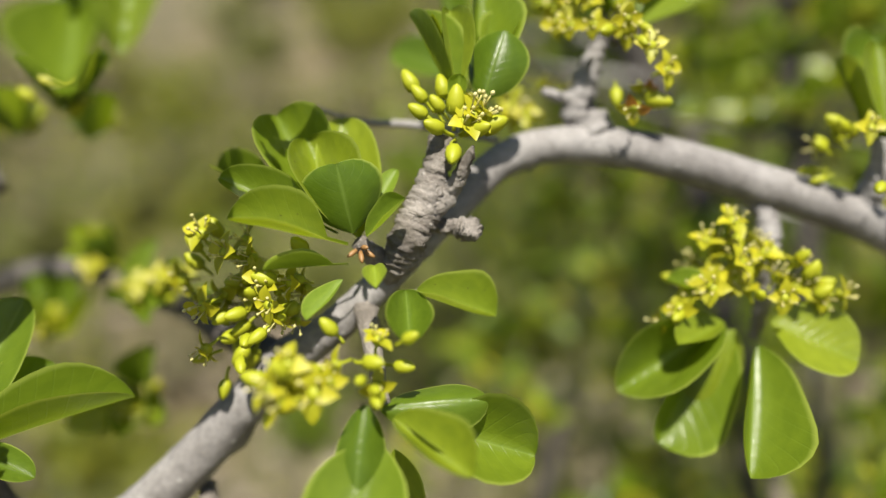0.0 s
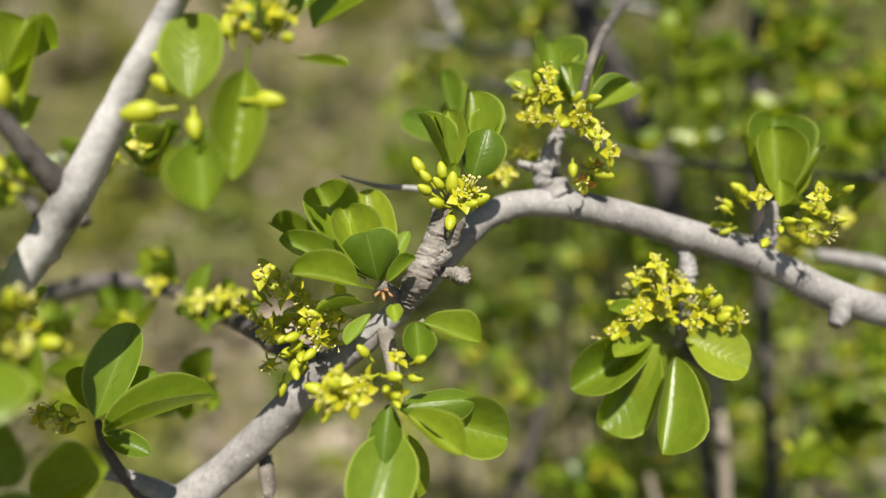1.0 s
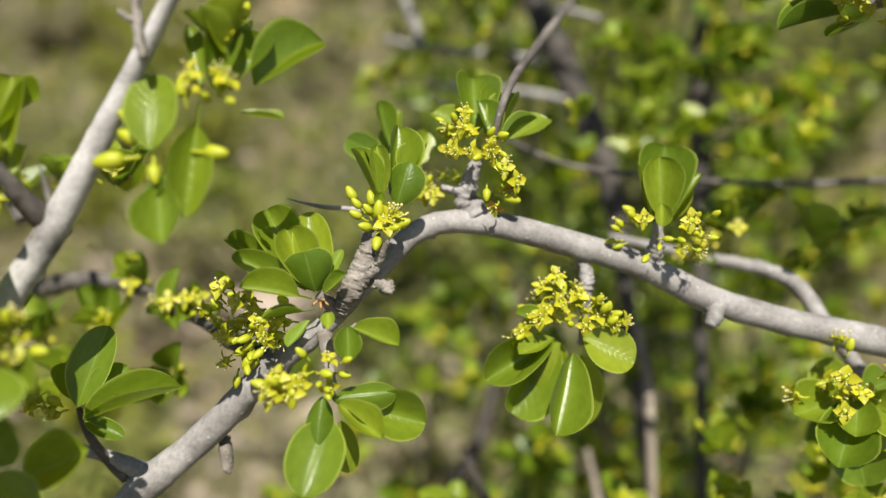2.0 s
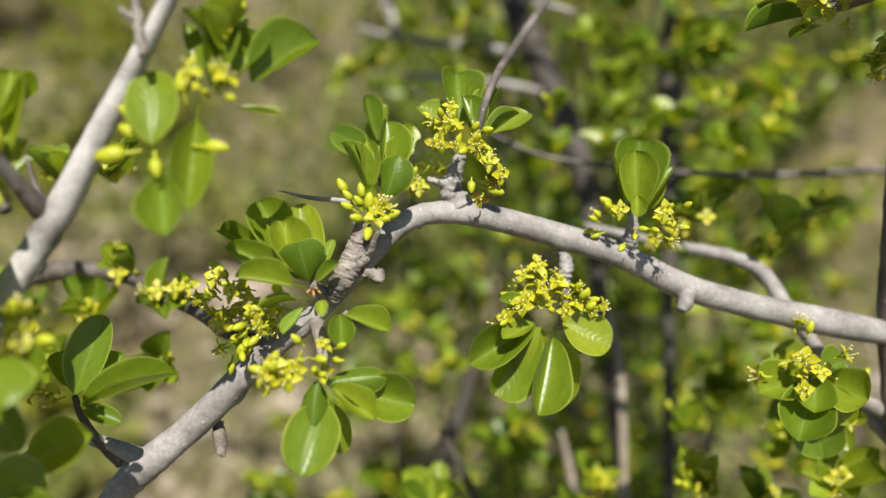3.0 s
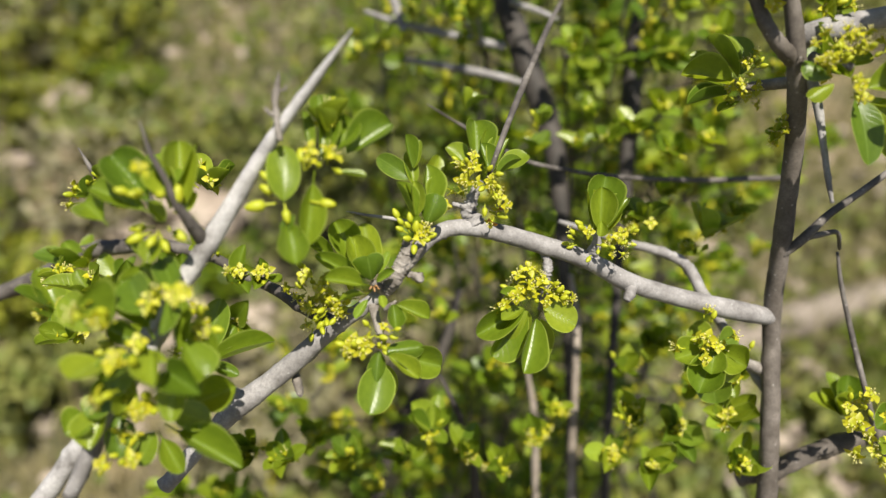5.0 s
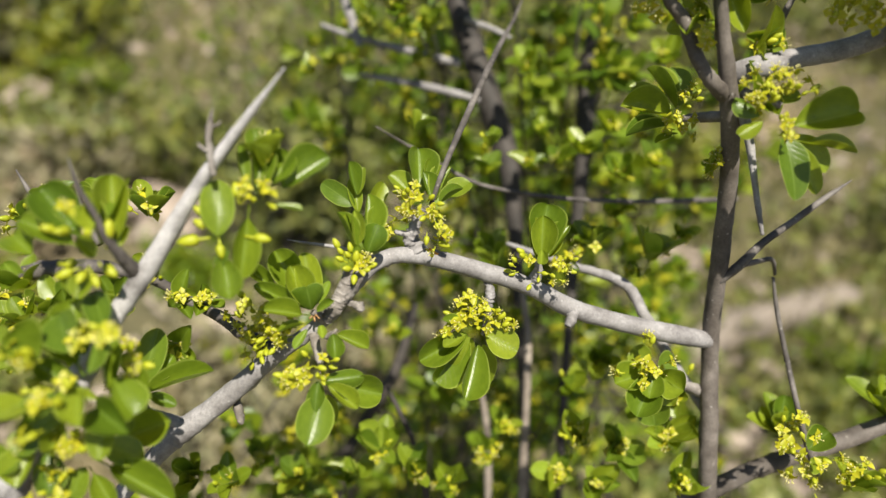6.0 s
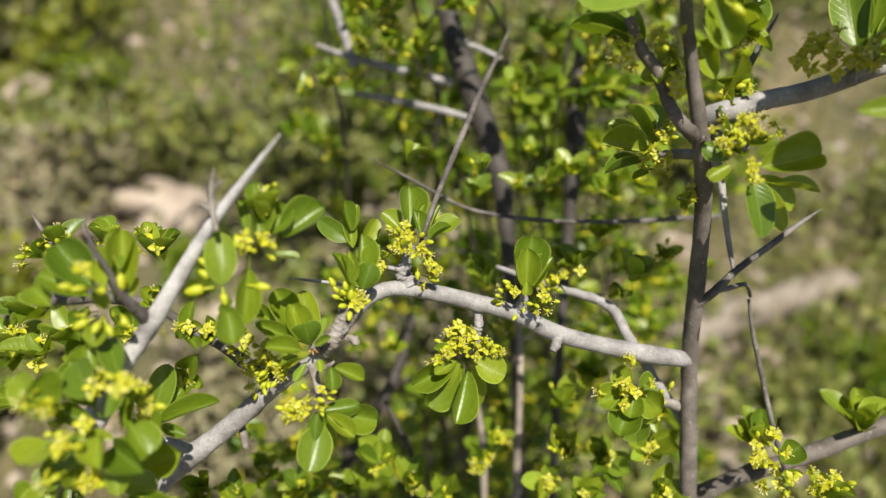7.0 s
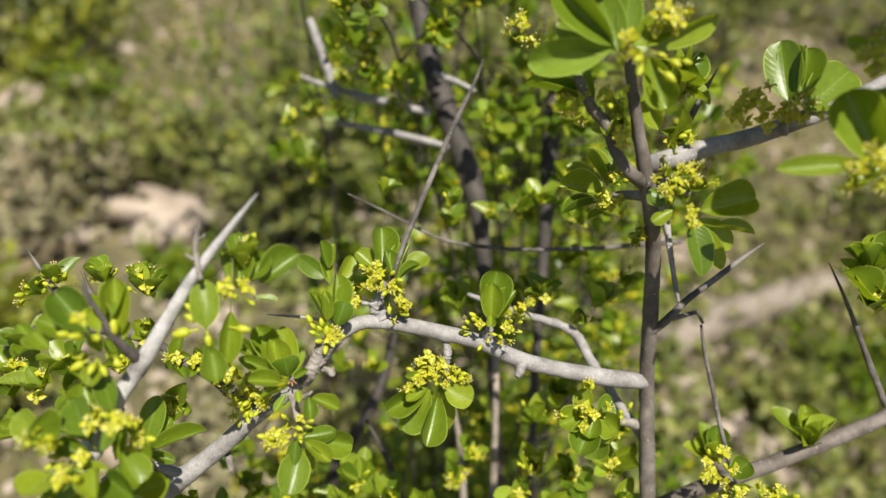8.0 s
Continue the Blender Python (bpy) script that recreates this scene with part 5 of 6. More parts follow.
rosette(far_right_twig, (0.2498, 0.1106, 1.1674), (-0.24, -0.19, 0.82), 9, 0.0218, 119, 1.0, 14, 1.0, 0.1)
rosette(far_right_twig, (0.2500, 0.1182, 1.1808), (-0.07, 0.20, 0.93), 8, 0.0205, 120, 1.0, 10, 1.0, 0.1)

# tufts behind the arching branch
rosette(back_twig, (0.1134, 0.1672, 1.1505), (-0.09, 0.19, 0.93), 6, 0.0142, 200, 1.0, 5, 1.0, 0.1)
rosette(back_twig, (0.1416, 0.1654, 1.1432), (0.11, 0.15, 0.94), 6, 0.0164, 201, 1.0, 6, 1.0, 0.1)
rosette(back_twig, (0.1104, 0.1786, 1.1430), (-0.11, 0.05, 0.89), 5, 0.0135, 202, 1.0, 4, 1.0, 0.1)
rosette(back_twig, (0.0751, 0.1898, 1.1317), (-0.09, 0.14, 0.84), 4, 0.0124, 203, 1.0, 0, 1.0, 0.1)
rosette(back_twig, (0.1347, 0.1582, 1.1389), (-0.62, 0.00, 0.62), 3, 0.0104, 204, 1.0, 5, 1.0, 0.1)
rosette(back_twig, (0.1393, 0.1225, 1.1017), (-0.45, -0.78, 0.11), 4, 0.0100, 205, 1.0, 6, 1.0, 0.1)
rosette(back_twig, (0.0393, 0.2134, 1.1930), (0.23, 0.22, 0.89), 5, 0.0106, 206, 1.0, 0, 1.0, 0.1)
rosette(back_twig, (0.0759, 0.2160, 1.1833), (0.23, 0.22, 0.89), 5, 0.0110, 207, 1.0, 2, 1.0, 0.1)
rosette(back_twig, (0.0998, 0.1658, 1.1465), (0.04, -0.87, 0.12), 2, 0.0077, 208, 1.0, 4, 1.0, 0.1)
rosette(side_twig, (-0.0627, 0.1527, 1.1482), (0.20, -0.52, 0.60), 4, 0.0112, 230, 1.0, 5, 1.0, 0.1)
rosette(side_twig, (-0.0521, 0.1474, 1.1507), (0.40, -0.51, 0.47), 4, 0.0093, 231, 1.0, 5, 1.0, 0.1)
rosette(side_twig, (-0.0727, 0.1662, 1.1528), (-0.26, -0.24, 0.72), 4, 0.0115, 232, 1.0, 4, 1.0, 0.1)
rosette(side_twig, (-0.1182, 0.1811, 1.1308), (-0.16, -0.21, 0.81), 7, 0.0183, 233, 1.0, 7, 1.0, 0.1)
rosette(side_twig, (-0.1361, 0.1977, 1.1336), (-0.04, -0.10, 0.85), 7, 0.0189, 234, 1.0, 5, 1.0, 0.1)
rosette(side_twig, (-0.0889, 0.1672, 1.1371), (0.04, -0.25, 0.82), 6, 0.0153, 235, 1.0, 6, 1.0, 0.1)
rosette(side_twig, (-0.1525, 0.1953, 1.1124), (0.15, -0.18, 0.77), 7, 0.0205, 236, 1.0, 6, 1.0, 0.1)
rosette(side_twig, (-0.1032, 0.1674, 1.1211), (-0.08, -0.37, 0.77), 6, 0.0156, 237, 1.0, 5, 1.0, 0.1)
rosette(side_twig, (-0.0658, 0.1526, 1.1278), (-0.15, -0.83, 0.12), 5, 0.0139, 238, 1.0, 4, 1.0, 0.1)
left_back_twig = stem(shrub, "twig", [(-0.0870, 0.1554, 1.1740, 0.00168), (-0.0911, 0.1598, 1.1803, 0.00144), (-0.0940, 0.1646, 1.1918, 0.00036)], THORN, "", seed=40)
left_back_thorn = stem(shrub, "twig", [(-0.1080, 0.1715, 1.1747, 0.00174), (-0.1144, 0.1777, 1.1834, 0.00124), (-0.1211, 0.1849, 1.1938, 0.00030)], THORN, "", seed=41)
rosette(left_back_twig, (-0.1085, 0.1753, 1.1812), (0.03, 0.18, 0.93), 5, 0.0124, 260, 1.0, 8, 1.0, 0.1)
rosette(left_back_twig, (-0.1163, 0.1743, 1.1769), (-0.50, 0.04, 0.72), 4, 0.0104, 261, 1.0, 7, 1.0, 0.1)
rosette(left_back_twig, (-0.0874, 0.1670, 1.1839), (0.03, 0.18, 0.93), 6, 0.0134, 262, 1.0, 5, 1.0, 0.1)
rosette(left_back_twig, (-0.0658, 0.1476, 1.1879), (0.11, 0.02, 0.89), 6, 0.0128, 263, 1.0, 6, 1.0, 0.1)
rosette(left_back_twig, (-0.1258, 0.1508, 1.1531), (-0.27, -0.32, 0.78), 4, 0.0108, 264, 1.0, 7, 1.0, 0.1)
rosette(left_back_twig, (-0.1115, 0.1367, 1.1535), (-0.14, -0.21, 0.82), 6, 0.0139, 265, 1.0, 5, 1.0, 0.1)
rosette(left_back_twig, (-0.0909, 0.1238, 1.1583), (0.03, -0.38, 0.78), 7, 0.0134, 266, 1.0, 6, 1.0, 0.1)
rosette(left_back_twig, (-0.1141, 0.1215, 1.1465), (-0.40, -0.48, 0.65), 6, 0.0139, 267, 1.0, 4, 1.0, 0.1)
rosette(left_back_twig, (-0.0731, 0.1686, 1.1813), (0.03, 0.18, 0.93), 5, 0.0124, 268, 1.0, 3, 1.0, 0.1)
rosette(left_back_twig, (-0.0203, 0.1053, 1.2211), (0.02, 0.09, 0.98), 5, 0.0117, 269, 1.0, 5, 1.0, 0.1)

# dark stems and pale twigs of the shrub behind
behind = thing("thorny_shrub", "old thorny shrub with dark stems and bleached twigs", "shrub", (0.14, 0.42, 0.0))
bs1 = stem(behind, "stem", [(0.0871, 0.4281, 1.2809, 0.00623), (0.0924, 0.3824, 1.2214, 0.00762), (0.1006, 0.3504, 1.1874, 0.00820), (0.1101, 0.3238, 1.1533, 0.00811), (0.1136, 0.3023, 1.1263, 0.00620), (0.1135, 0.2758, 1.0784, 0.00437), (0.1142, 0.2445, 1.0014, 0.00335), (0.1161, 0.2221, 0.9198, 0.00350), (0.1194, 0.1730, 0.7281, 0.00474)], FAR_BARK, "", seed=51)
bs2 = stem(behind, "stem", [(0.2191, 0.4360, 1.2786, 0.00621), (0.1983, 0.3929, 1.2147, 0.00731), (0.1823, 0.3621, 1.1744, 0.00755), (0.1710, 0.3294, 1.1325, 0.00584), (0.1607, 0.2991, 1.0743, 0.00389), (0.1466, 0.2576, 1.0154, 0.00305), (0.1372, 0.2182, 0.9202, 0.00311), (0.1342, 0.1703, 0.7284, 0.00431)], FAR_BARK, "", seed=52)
bs3 = stem(behind, "twig", [(0.0105, 0.3904, 1.2488, 0.00273), (0.0176, 0.3758, 1.2250, 0.00328), (0.0232, 0.3581, 1.2054, 0.00245), (0.0237, 0.3493, 1.2003, 0.00160)], BARK, "bleached grey twig", seed=53)
bs4 = stem(behind, "twig", [(0.0008, 0.3832, 1.2115, 0.00168), (0.0254, 0.3689, 1.2049, 0.00221), (0.0595, 0.3479, 1.1998, 0.00270), (0.0846, 0.3347, 1.1953, 0.00242)], BARK, "", seed=54)
bs5 = stem(behind, "twig", [(0.0235, 0.3529, 1.1858, 0.00164), (0.0512, 0.3403, 1.1832, 0.00245), (0.0781, 0.3272, 1.1795, 0.00242), (0.0952, 0.3215, 1.1752, 0.00185)], BARK, "", seed=55)
bs6 = stem(behind, "twig", [(0.0877, 0.3371, 1.2216, 0.00209), (0.1014, 0.3266, 1.2180, 0.00179), (0.1114, 0.3168, 1.2142, 0.00129)], BARK, "", seed=56)
bs7 = stem(behind, "stem", [(0.1049, 0.2358, 1.0870, 0.00149), (0.1064, 0.2227, 1.0638, 0.00205), (0.1026, 0.2040, 1.0289, 0.00222), (0.0997, 0.1892, 0.9803, 0.00248), (0.0984, 0.1597, 0.8640, 0.00284)], DEADWOOD, "", seed=57)
bs8 = stem(behind, "stem", [(0.0810, 0.2303, 1.0269, 0.00136), (0.0832, 0.2164, 1.0026, 0.00216), (0.0834, 0.2032, 0.9580, 0.00239), (0.0837, 0.1746, 0.8438, 0.00278)], DEADWOOD, "", seed=58)
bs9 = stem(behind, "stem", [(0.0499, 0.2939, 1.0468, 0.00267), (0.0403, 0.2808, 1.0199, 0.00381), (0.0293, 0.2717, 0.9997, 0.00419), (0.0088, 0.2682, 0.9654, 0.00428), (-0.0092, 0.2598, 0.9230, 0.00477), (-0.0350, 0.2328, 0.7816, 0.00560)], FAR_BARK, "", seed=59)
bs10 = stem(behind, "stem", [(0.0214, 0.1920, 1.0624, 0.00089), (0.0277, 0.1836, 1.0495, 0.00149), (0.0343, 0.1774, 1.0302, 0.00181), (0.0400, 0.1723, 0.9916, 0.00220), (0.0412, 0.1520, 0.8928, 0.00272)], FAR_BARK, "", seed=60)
rosette(bs1, (0.0094, 0.3536, 1.1925), (-0.37, -0.27, 0.63), 6, 0.0115, 400, 1.0, 10, 1.0, 0.1)
rosette(bs1, (-0.0050, 0.3545, 1.1890), (-0.76, -0.21, 0.40), 5, 0.0123, 401, 1.0, 6, 1.0, 0.1)
rosette(bs1, (0.0237, 0.3493, 1.2003), (0.05, -0.82, 0.21), 3, 0.0093, 402, 1.0, 10, 1.0, 0.1)
rosette(bs1, (0.0603, 0.3409, 1.1979), (-0.02, -0.61, 0.56), 3, 0.0100, 403, 1.0, 8, 1.0, 0.1)
rosette(bs1, (0.0286, 0.3606, 1.2118), (0.23, -0.33, 0.73), 4, 0.0101, 404, 1.0, 8, 1.0, 0.1)
rosette(bs1, (0.0455, 0.3486, 1.2275), (-0.06, -0.23, 0.81), 6, 0.0125, 405, 1.0, 8, 1.0, 0.1)
rosette(bs1, (0.0651, 0.3382, 1.2157), (-0.01, -0.52, 0.74), 6, 0.0132, 406, 1.0, 8, 1.0, 0.1)
rosette(bs1, (0.1155, 0.2968, 1.2005), (-0.08, -0.37, 0.77), 6, 0.0139, 407, 1.0, 5, 1.0, 0.1)
rosette(bs1, (0.1333, 0.2406, 1.1682), (0.06, -0.12, 0.86), 6, 0.0153, 408, 1.0, 2, 1.0, 0.1)
rosette(bs1, (0.1208, 0.2399, 1.1626), (-0.16, -0.21, 0.81), 6, 0.0141, 409, 1.0, 6, 1.0, 0.1)
rosette(bs1, (0.1055, 0.2412, 1.1596), (-0.06, -0.23, 0.81), 6, 0.0135, 410, 1.0, 6, 1.0, 0.1)
rosette(bs1, (0.0789, 0.2352, 1.1603), (0.16, -0.14, 0.86), 6, 0.0143, 411, 1.0, 0, 1.0, 0.1)
rosette(bs1, (0.1536, 0.2309, 1.1579), (-0.26, -0.20, 0.81), 6, 0.0141, 412, 1.0, 6, 1.0, 0.1)
rosette(bs1, (0.1690, 0.2310, 1.1636), (0.02, -0.38, 0.78), 6, 0.0135, 413, 1.0, 8, 1.0, 0.1)
rosette(bs1, (0.1419, 0.2135, 1.1433), (0.11, -0.40, 0.78), 6, 0.0137, 414, 1.0, 6, 1.0, 0.1)
rosette(bs1, (0.1662, 0.1853, 1.1428), (0.02, -0.38, 0.78), 4, 0.0113, 415, 1.0, 6, 1.0, 0.1)
rosette(bs1, (0.0754, 0.2022, 1.1311), (-0.06, -0.23, 0.81), 4, 0.0131, 416, 1.0, 0, 1.0, 0.1)
rosette(bs1, (0.1193, 0.2670, 1.1691), (-0.06, -0.23, 0.81), 6, 0.0129, 417, 1.0, 3, 1.0, 0.1)
rosette(bs1, (0.1576, 0.2616, 1.1727), (-0.08, -0.37, 0.77), 6, 0.0136, 418, 1.0, 8, 1.0, 0.1)
rosette(bs1, (0.1870, 0.2648, 1.2098), (-0.29, -0.38, 0.68), 6, 0.0145, 419, 1.0, 6, 1.0, 0.1)
rosette(bs1, (0.0298, 0.2367, 1.0622), (0.11, -0.40, 0.78), 5, 0.0133, 420, 1.0, 4, 1.0, 0.1)
rosette(bs1, (0.0111, 0.2567, 1.0499), (-0.18, -0.35, 0.77), 5, 0.0139, 421, 1.0, 4, 1.0, 0.1)
rosette(bs7, (0.0143, 0.1549, 1.0558), (0.04, -0.25, 0.82), 7, 0.0159, 440, 1.0, 4, 1.0, 0.1)
rosette(bs7, (0.0297, 0.1468, 1.0465), (0.11, -0.40, 0.78), 7, 0.0164, 441, 1.0, 5, 1.0, 0.1)
rosette(bs7, (0.0029, 0.1577, 1.0358), (-0.26, -0.20, 0.81), 6, 0.0155, 442, 1.0, 4, 1.0, 0.1)
rosette(bs7, (0.1027, 0.1338, 1.0697), (-0.20, -0.43, 0.82), 5, 0.0127, 443, 1.0, 10, 1.0, 0.1)
rosette(bs7, (0.1206, 0.1280, 1.0654), (0.09, -0.54, 0.74), 7, 0.0146, 444, 1.0, 8, 1.0, 0.1)
rosette(bs7, (0.0969, 0.1345, 1.0479), (-0.30, -0.46, 0.73), 5, 0.0137, 445, 1.0, 9, 1.0, 0.1)
rosette(bs7, (0.1090, 0.1224, 1.0512), (-0.11, -0.50, 0.73), 6, 0.0146, 446, 1.0, 8, 1.0, 0.1)
rosette(bs7, (0.1397, 0.1195, 1.0777), (-0.20, -0.43, 0.82), 6, 0.0154, 447, 1.0, 5, 1.0, 0.1)
rosette(bs7, (0.1408, 0.1093, 1.0597), (-0.01, -0.52, 0.74), 6, 0.0154, 448, 1.0, 6, 1.0, 0.1)
rosette(bs7, (0.0669, 0.1603, 1.0420), (-0.11, -0.50, 0.73), 4, 0.0130, 449, 1.0, 8, 1.0, 0.1)
rosette(bs7, (0.0786, 0.1714, 1.0453), (0.02, -0.38, 0.78), 4, 0.0131, 450, 1.0, 8, 1.0, 0.1)
rosette(bs7, (0.0470, 0.1482, 1.0342), (-0.10, -0.45, 0.82), 6, 0.0155, 451, 1.0, 4, 1.0, 0.1)
rosette(bs7, (-0.0248, 0.1627, 1.0352), (-0.17, -0.30, 0.86), 6, 0.0155, 452, 1.0, 4, 1.0, 0.1)
rosette(bs7, (-0.0436, 0.1703, 1.0423), (0.02, -0.34, 0.86), 6, 0.0155, 453, 1.0, 4, 1.0, 0.1)
rosette(bs7, (0.1368, 0.1431, 1.0775), (-0.20, -0.43, 0.82), 5, 0.0137, 454, 1.0, 6, 1.0, 0.1)
rosette(bs7, (0.1152, 0.1748, 1.0643), (-0.00, -0.47, 0.82), 5, 0.0143, 455, 1.0, 3, 1.0, 0.1)
rosette(bs7, (0.1345, 0.1852, 1.0688), (-0.20, -0.43, 0.82), 6, 0.0141, 456, 1.0, 3, 1.0, 0.1)
rosette(bs7, (-0.0521, 0.1374, 1.0636), (-0.20, -0.43, 0.82), 6, 0.0149, 457, 1.0, 4, 1.0, 0.1)
rosette(bs7, (-0.0666, 0.1413, 1.0655), (-0.22, -0.57, 0.78), 6, 0.0149, 458, 1.0, 4, 1.0, 0.1)


# ---- blossom among the farther tufts, joined for each limb ----
for limb in [o for o in bpy.data.objects if o.name in BLOSSOM]:
    verts, faces, mats = [], [], []
    for mesh, m in BLOSSOM[limb.name]:
        o = len(verts)
        verts += [m @ v.co for v in mesh.vertices]
        for poly in mesh.polygons:
            faces.append(tuple(i + o for i in poly.vertices))
            mats.append(poly.material_index)
    tagged(part_of(limb, "blossom", mesh_from("blossom", verts, faces, [PETAL, BUD, WILTED, ANTHER], None, mats)), kind="stuff")


# ---- massed leaves of the shrubs behind ----
def leaf_mass(places, seed, length, rows=4):
    """One mesh of many small leaves: places are (point, direction, leaves in the tuft)."""
    rg = np.random.default_rng(seed)
    v_at = {4: (0.0, 0.35, 0.65, 0.88, 1.0), 3: (0.0, 0.4, 0.8, 1.0)}[rows]
    w_at = {4: (0.05, 0.36, 0.5, 0.42, 0.12), 3: (0.06, 0.42, 0.45, 0.14)}[rows]
    across = (-1, 0, 1) if rows == 4 else (-1, 1)
    prof = np.array([(u * w, v, 0.18 * abs(u) * w - 0.14 * v * v, u / 2 + 0.5, v) for v, w in zip(v_at, w_at) for u in across])
    nu = len(across)
    quads = np.array([(j * nu + i, j * nu + i + 1, j * nu + i + nu + 1, j * nu + i + nu) for j in range(rows) for i in range(nu - 1)])
    n = np.array([k for _, _, k in places])
    p = np.repeat(np.array([tuple(a) for a, _, _ in places]), n, axis=0)
    d = np.repeat(np.array([tuple(a) for _, a, _ in places]), n, axis=0)
    d /= np.linalg.norm(d, axis=1, keepdims=True)
    y = d + rg.normal(0, 0.6, p.shape)
    y /= np.linalg.norm(y, axis=1, keepdims=True)
    z = d * 0.7 + rg.normal(0, 0.55, p.shape) + np.array([0, 0, 0.5])
    z -= y * np.sum(z * y, axis=1, keepdims=True)
    z /= np.linalg.norm(z, axis=1, keepdims=True)
    x = np.cross(y, z)
    L = length * rg.uniform(0.6, 1.2, (len(p), 1, 1))
    w = L * rg.uniform(0.5, 0.68, (len(p), 1, 1))
    q = p + rg.normal(0, 0.12, p.shape) * length
    verts = q[:, None] + prof[None, :, :1] * x[:, None] * w + prof[None, :, 1:2] * y[:, None] * L + prof[None, :, 2:3] * z[:, None] * L
    faces = quads[None] + (np.arange(len(p)) * len(prof))[:, None, None]
    return verts.reshape(-1, 3).tolist(), faces.reshape(-1, 4).tolist(), np.tile(prof[:, 3:5], (len(p), 1))


def specks(places, seed, r):
    """Small pointed yellow buds and flowers, joined."""
    rng = np.random.default_rng(seed)
    bv, bf = blob(0, 0, 0, 0.5, 0.5, 0.9, 0.6, 5, 3)
    bv = np.array(bv)
    verts, faces = [], []
    for k, (p, d) in enumerate(places):
        s = r * rng.uniform(0.6, 1.3)
        a = rng.normal(0, 1, (3, 3))
        q, _ = np.linalg.qr(a)
        o = len(bv) * k
        verts.append(np.asarray(p) + (bv * s) @ q.T)
        faces += [tuple(i + o for i in f) for f in bf]
    return np.vstack(verts).tolist(), faces


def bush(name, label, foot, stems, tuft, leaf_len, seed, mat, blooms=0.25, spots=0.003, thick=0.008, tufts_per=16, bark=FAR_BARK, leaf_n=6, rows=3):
    """A multi-stemmed shrub: stems is a list of tip points; tufts of leaves along side twigs of each."""
    rng = random.Random(seed)
    top = thing(name, label, "shrub", foot)
    places, blossoms = [], []
    for tip in stems:
        a, b = Vector(foot), Vector(tip)
        length = (b - a).length
        side = Vector((rng.uniform(-1, 1), rng.uniform(-1, 1), 0)) * length * 0.14
        mid = a.lerp(b, 0.5) + side
        pts = [(*a, thick), (*a.lerp(mid, 0.5), thick * 0.9), (*mid, thick * 0.75), (*(mid.lerp(b, 0.5) - side * 0.35 + Vector((rng.uniform(-1, 1), rng.uniform(-1, 1), 0)) * length * 0.03), thick * 0.55), (*b, thick * 0.15)]
        pieces = [tube(pts, 7 if rows == 4 else 5, 5, 0.12, 0.2, rng.randrange(99))]
        q = spline(pts, 8)
        for _ in range(tufts_per):
            i = int((rng.random() ** 0.75) * (len(q) - 2)) + 1
            p = Vector(q[i][:3])
            out = Vector((rng.uniform(-1, 1), rng.uniform(-1, 1), rng.uniform(-0.15, 0.9))).normalized()
            L = tuft * rng.uniform(0.4, 1.2)
            e = p + out * L
            m = p + out * L * 0.5 + Vector((rng.uniform(-1, 1), rng.uniform(-1, 1), rng.uniform(-1, 1))) * L * 0.12
            pieces.append(tube([(*p, thick * 0.35), (*m, thick * 0.28), (*e, thick * 0.08)], 5 if rows == 4 else 3, 3 if rows == 4 else 2, 0.1, 0, 1))
            for s in (0.35, 0.6, 0.8, 1.0):
                w = p.lerp(e, s) + Vector((rng.uniform(-1, 1), rng.uniform(-1, 1), rng.uniform(-1, 1))) * L * 0.08
                d = (out + Vector((rng.uniform(-1, 1), rng.uniform(-1, 1), rng.uniform(-0.3, 1.4)))).normalized()
                places.append((w, d, leaf_n))
                if rng.random() < blooms:
                    for _ in range(7 if rows == 4 else 4):
                        blossoms.append((w + d * leaf_len * 0.2 + Vector((rng.uniform(-1, 1), rng.uniform(-1, 1), rng.uniform(-1, 1))) * leaf_len * 0.35, d))
        v, f = joined(pieces)
        part_of(top, "stem", mesh_from("stem", v, f, [bark]))
    v, f, uv = leaf_mass(places, seed, leaf_len, rows)
    tagged(part_of(top, "foliage", mesh_from("foliage", v, f, [mat], uv)), kind="stuff")
    if blossoms:
        v, f = specks(blossoms, seed, spots)
        tagged(part_of(top, "blossom", mesh_from("blossom", v, f, [PETAL])), kind="stuff")
    return top


def stone(x, y, size, seed, flat=0.55):
    rng = random.Random(seed)
    bm = bmesh.new()
    bmesh.ops.create_icosphere(bm, subdivisions=3, radius=1.0)
    for v in bm.verts:
        k = 1 + 0.35 * noise.noise(v.co * 1.1 + Vector((seed * 3.7, 0, 0))) + 0.12 * noise.noise(v.co * 3.1 + Vector((seed, 5, 0)))
        v.co = Vector((v.co.x * k * 1.25, v.co.y * k, v.co.z * k * flat)) * size
    me = bpy.data.meshes.new("stone")
    bm.to_mesh(me)
    bm.free()
    me.materials.append(STONE)
    me.polygons.foreach_set("use_smooth", [True] * len(me.polygons))
    ob = tagged(new("stone", me), "pale weathered limestone lying on the soil", "stone", "stones on the ground")
    ob.matrix_basis = pose(x, y, ground_z(x, y) + size * flat * 0.35, rng.uniform(-8, 8), rng.uniform(-8, 8), rng.uniform(0, 360))
    return ob


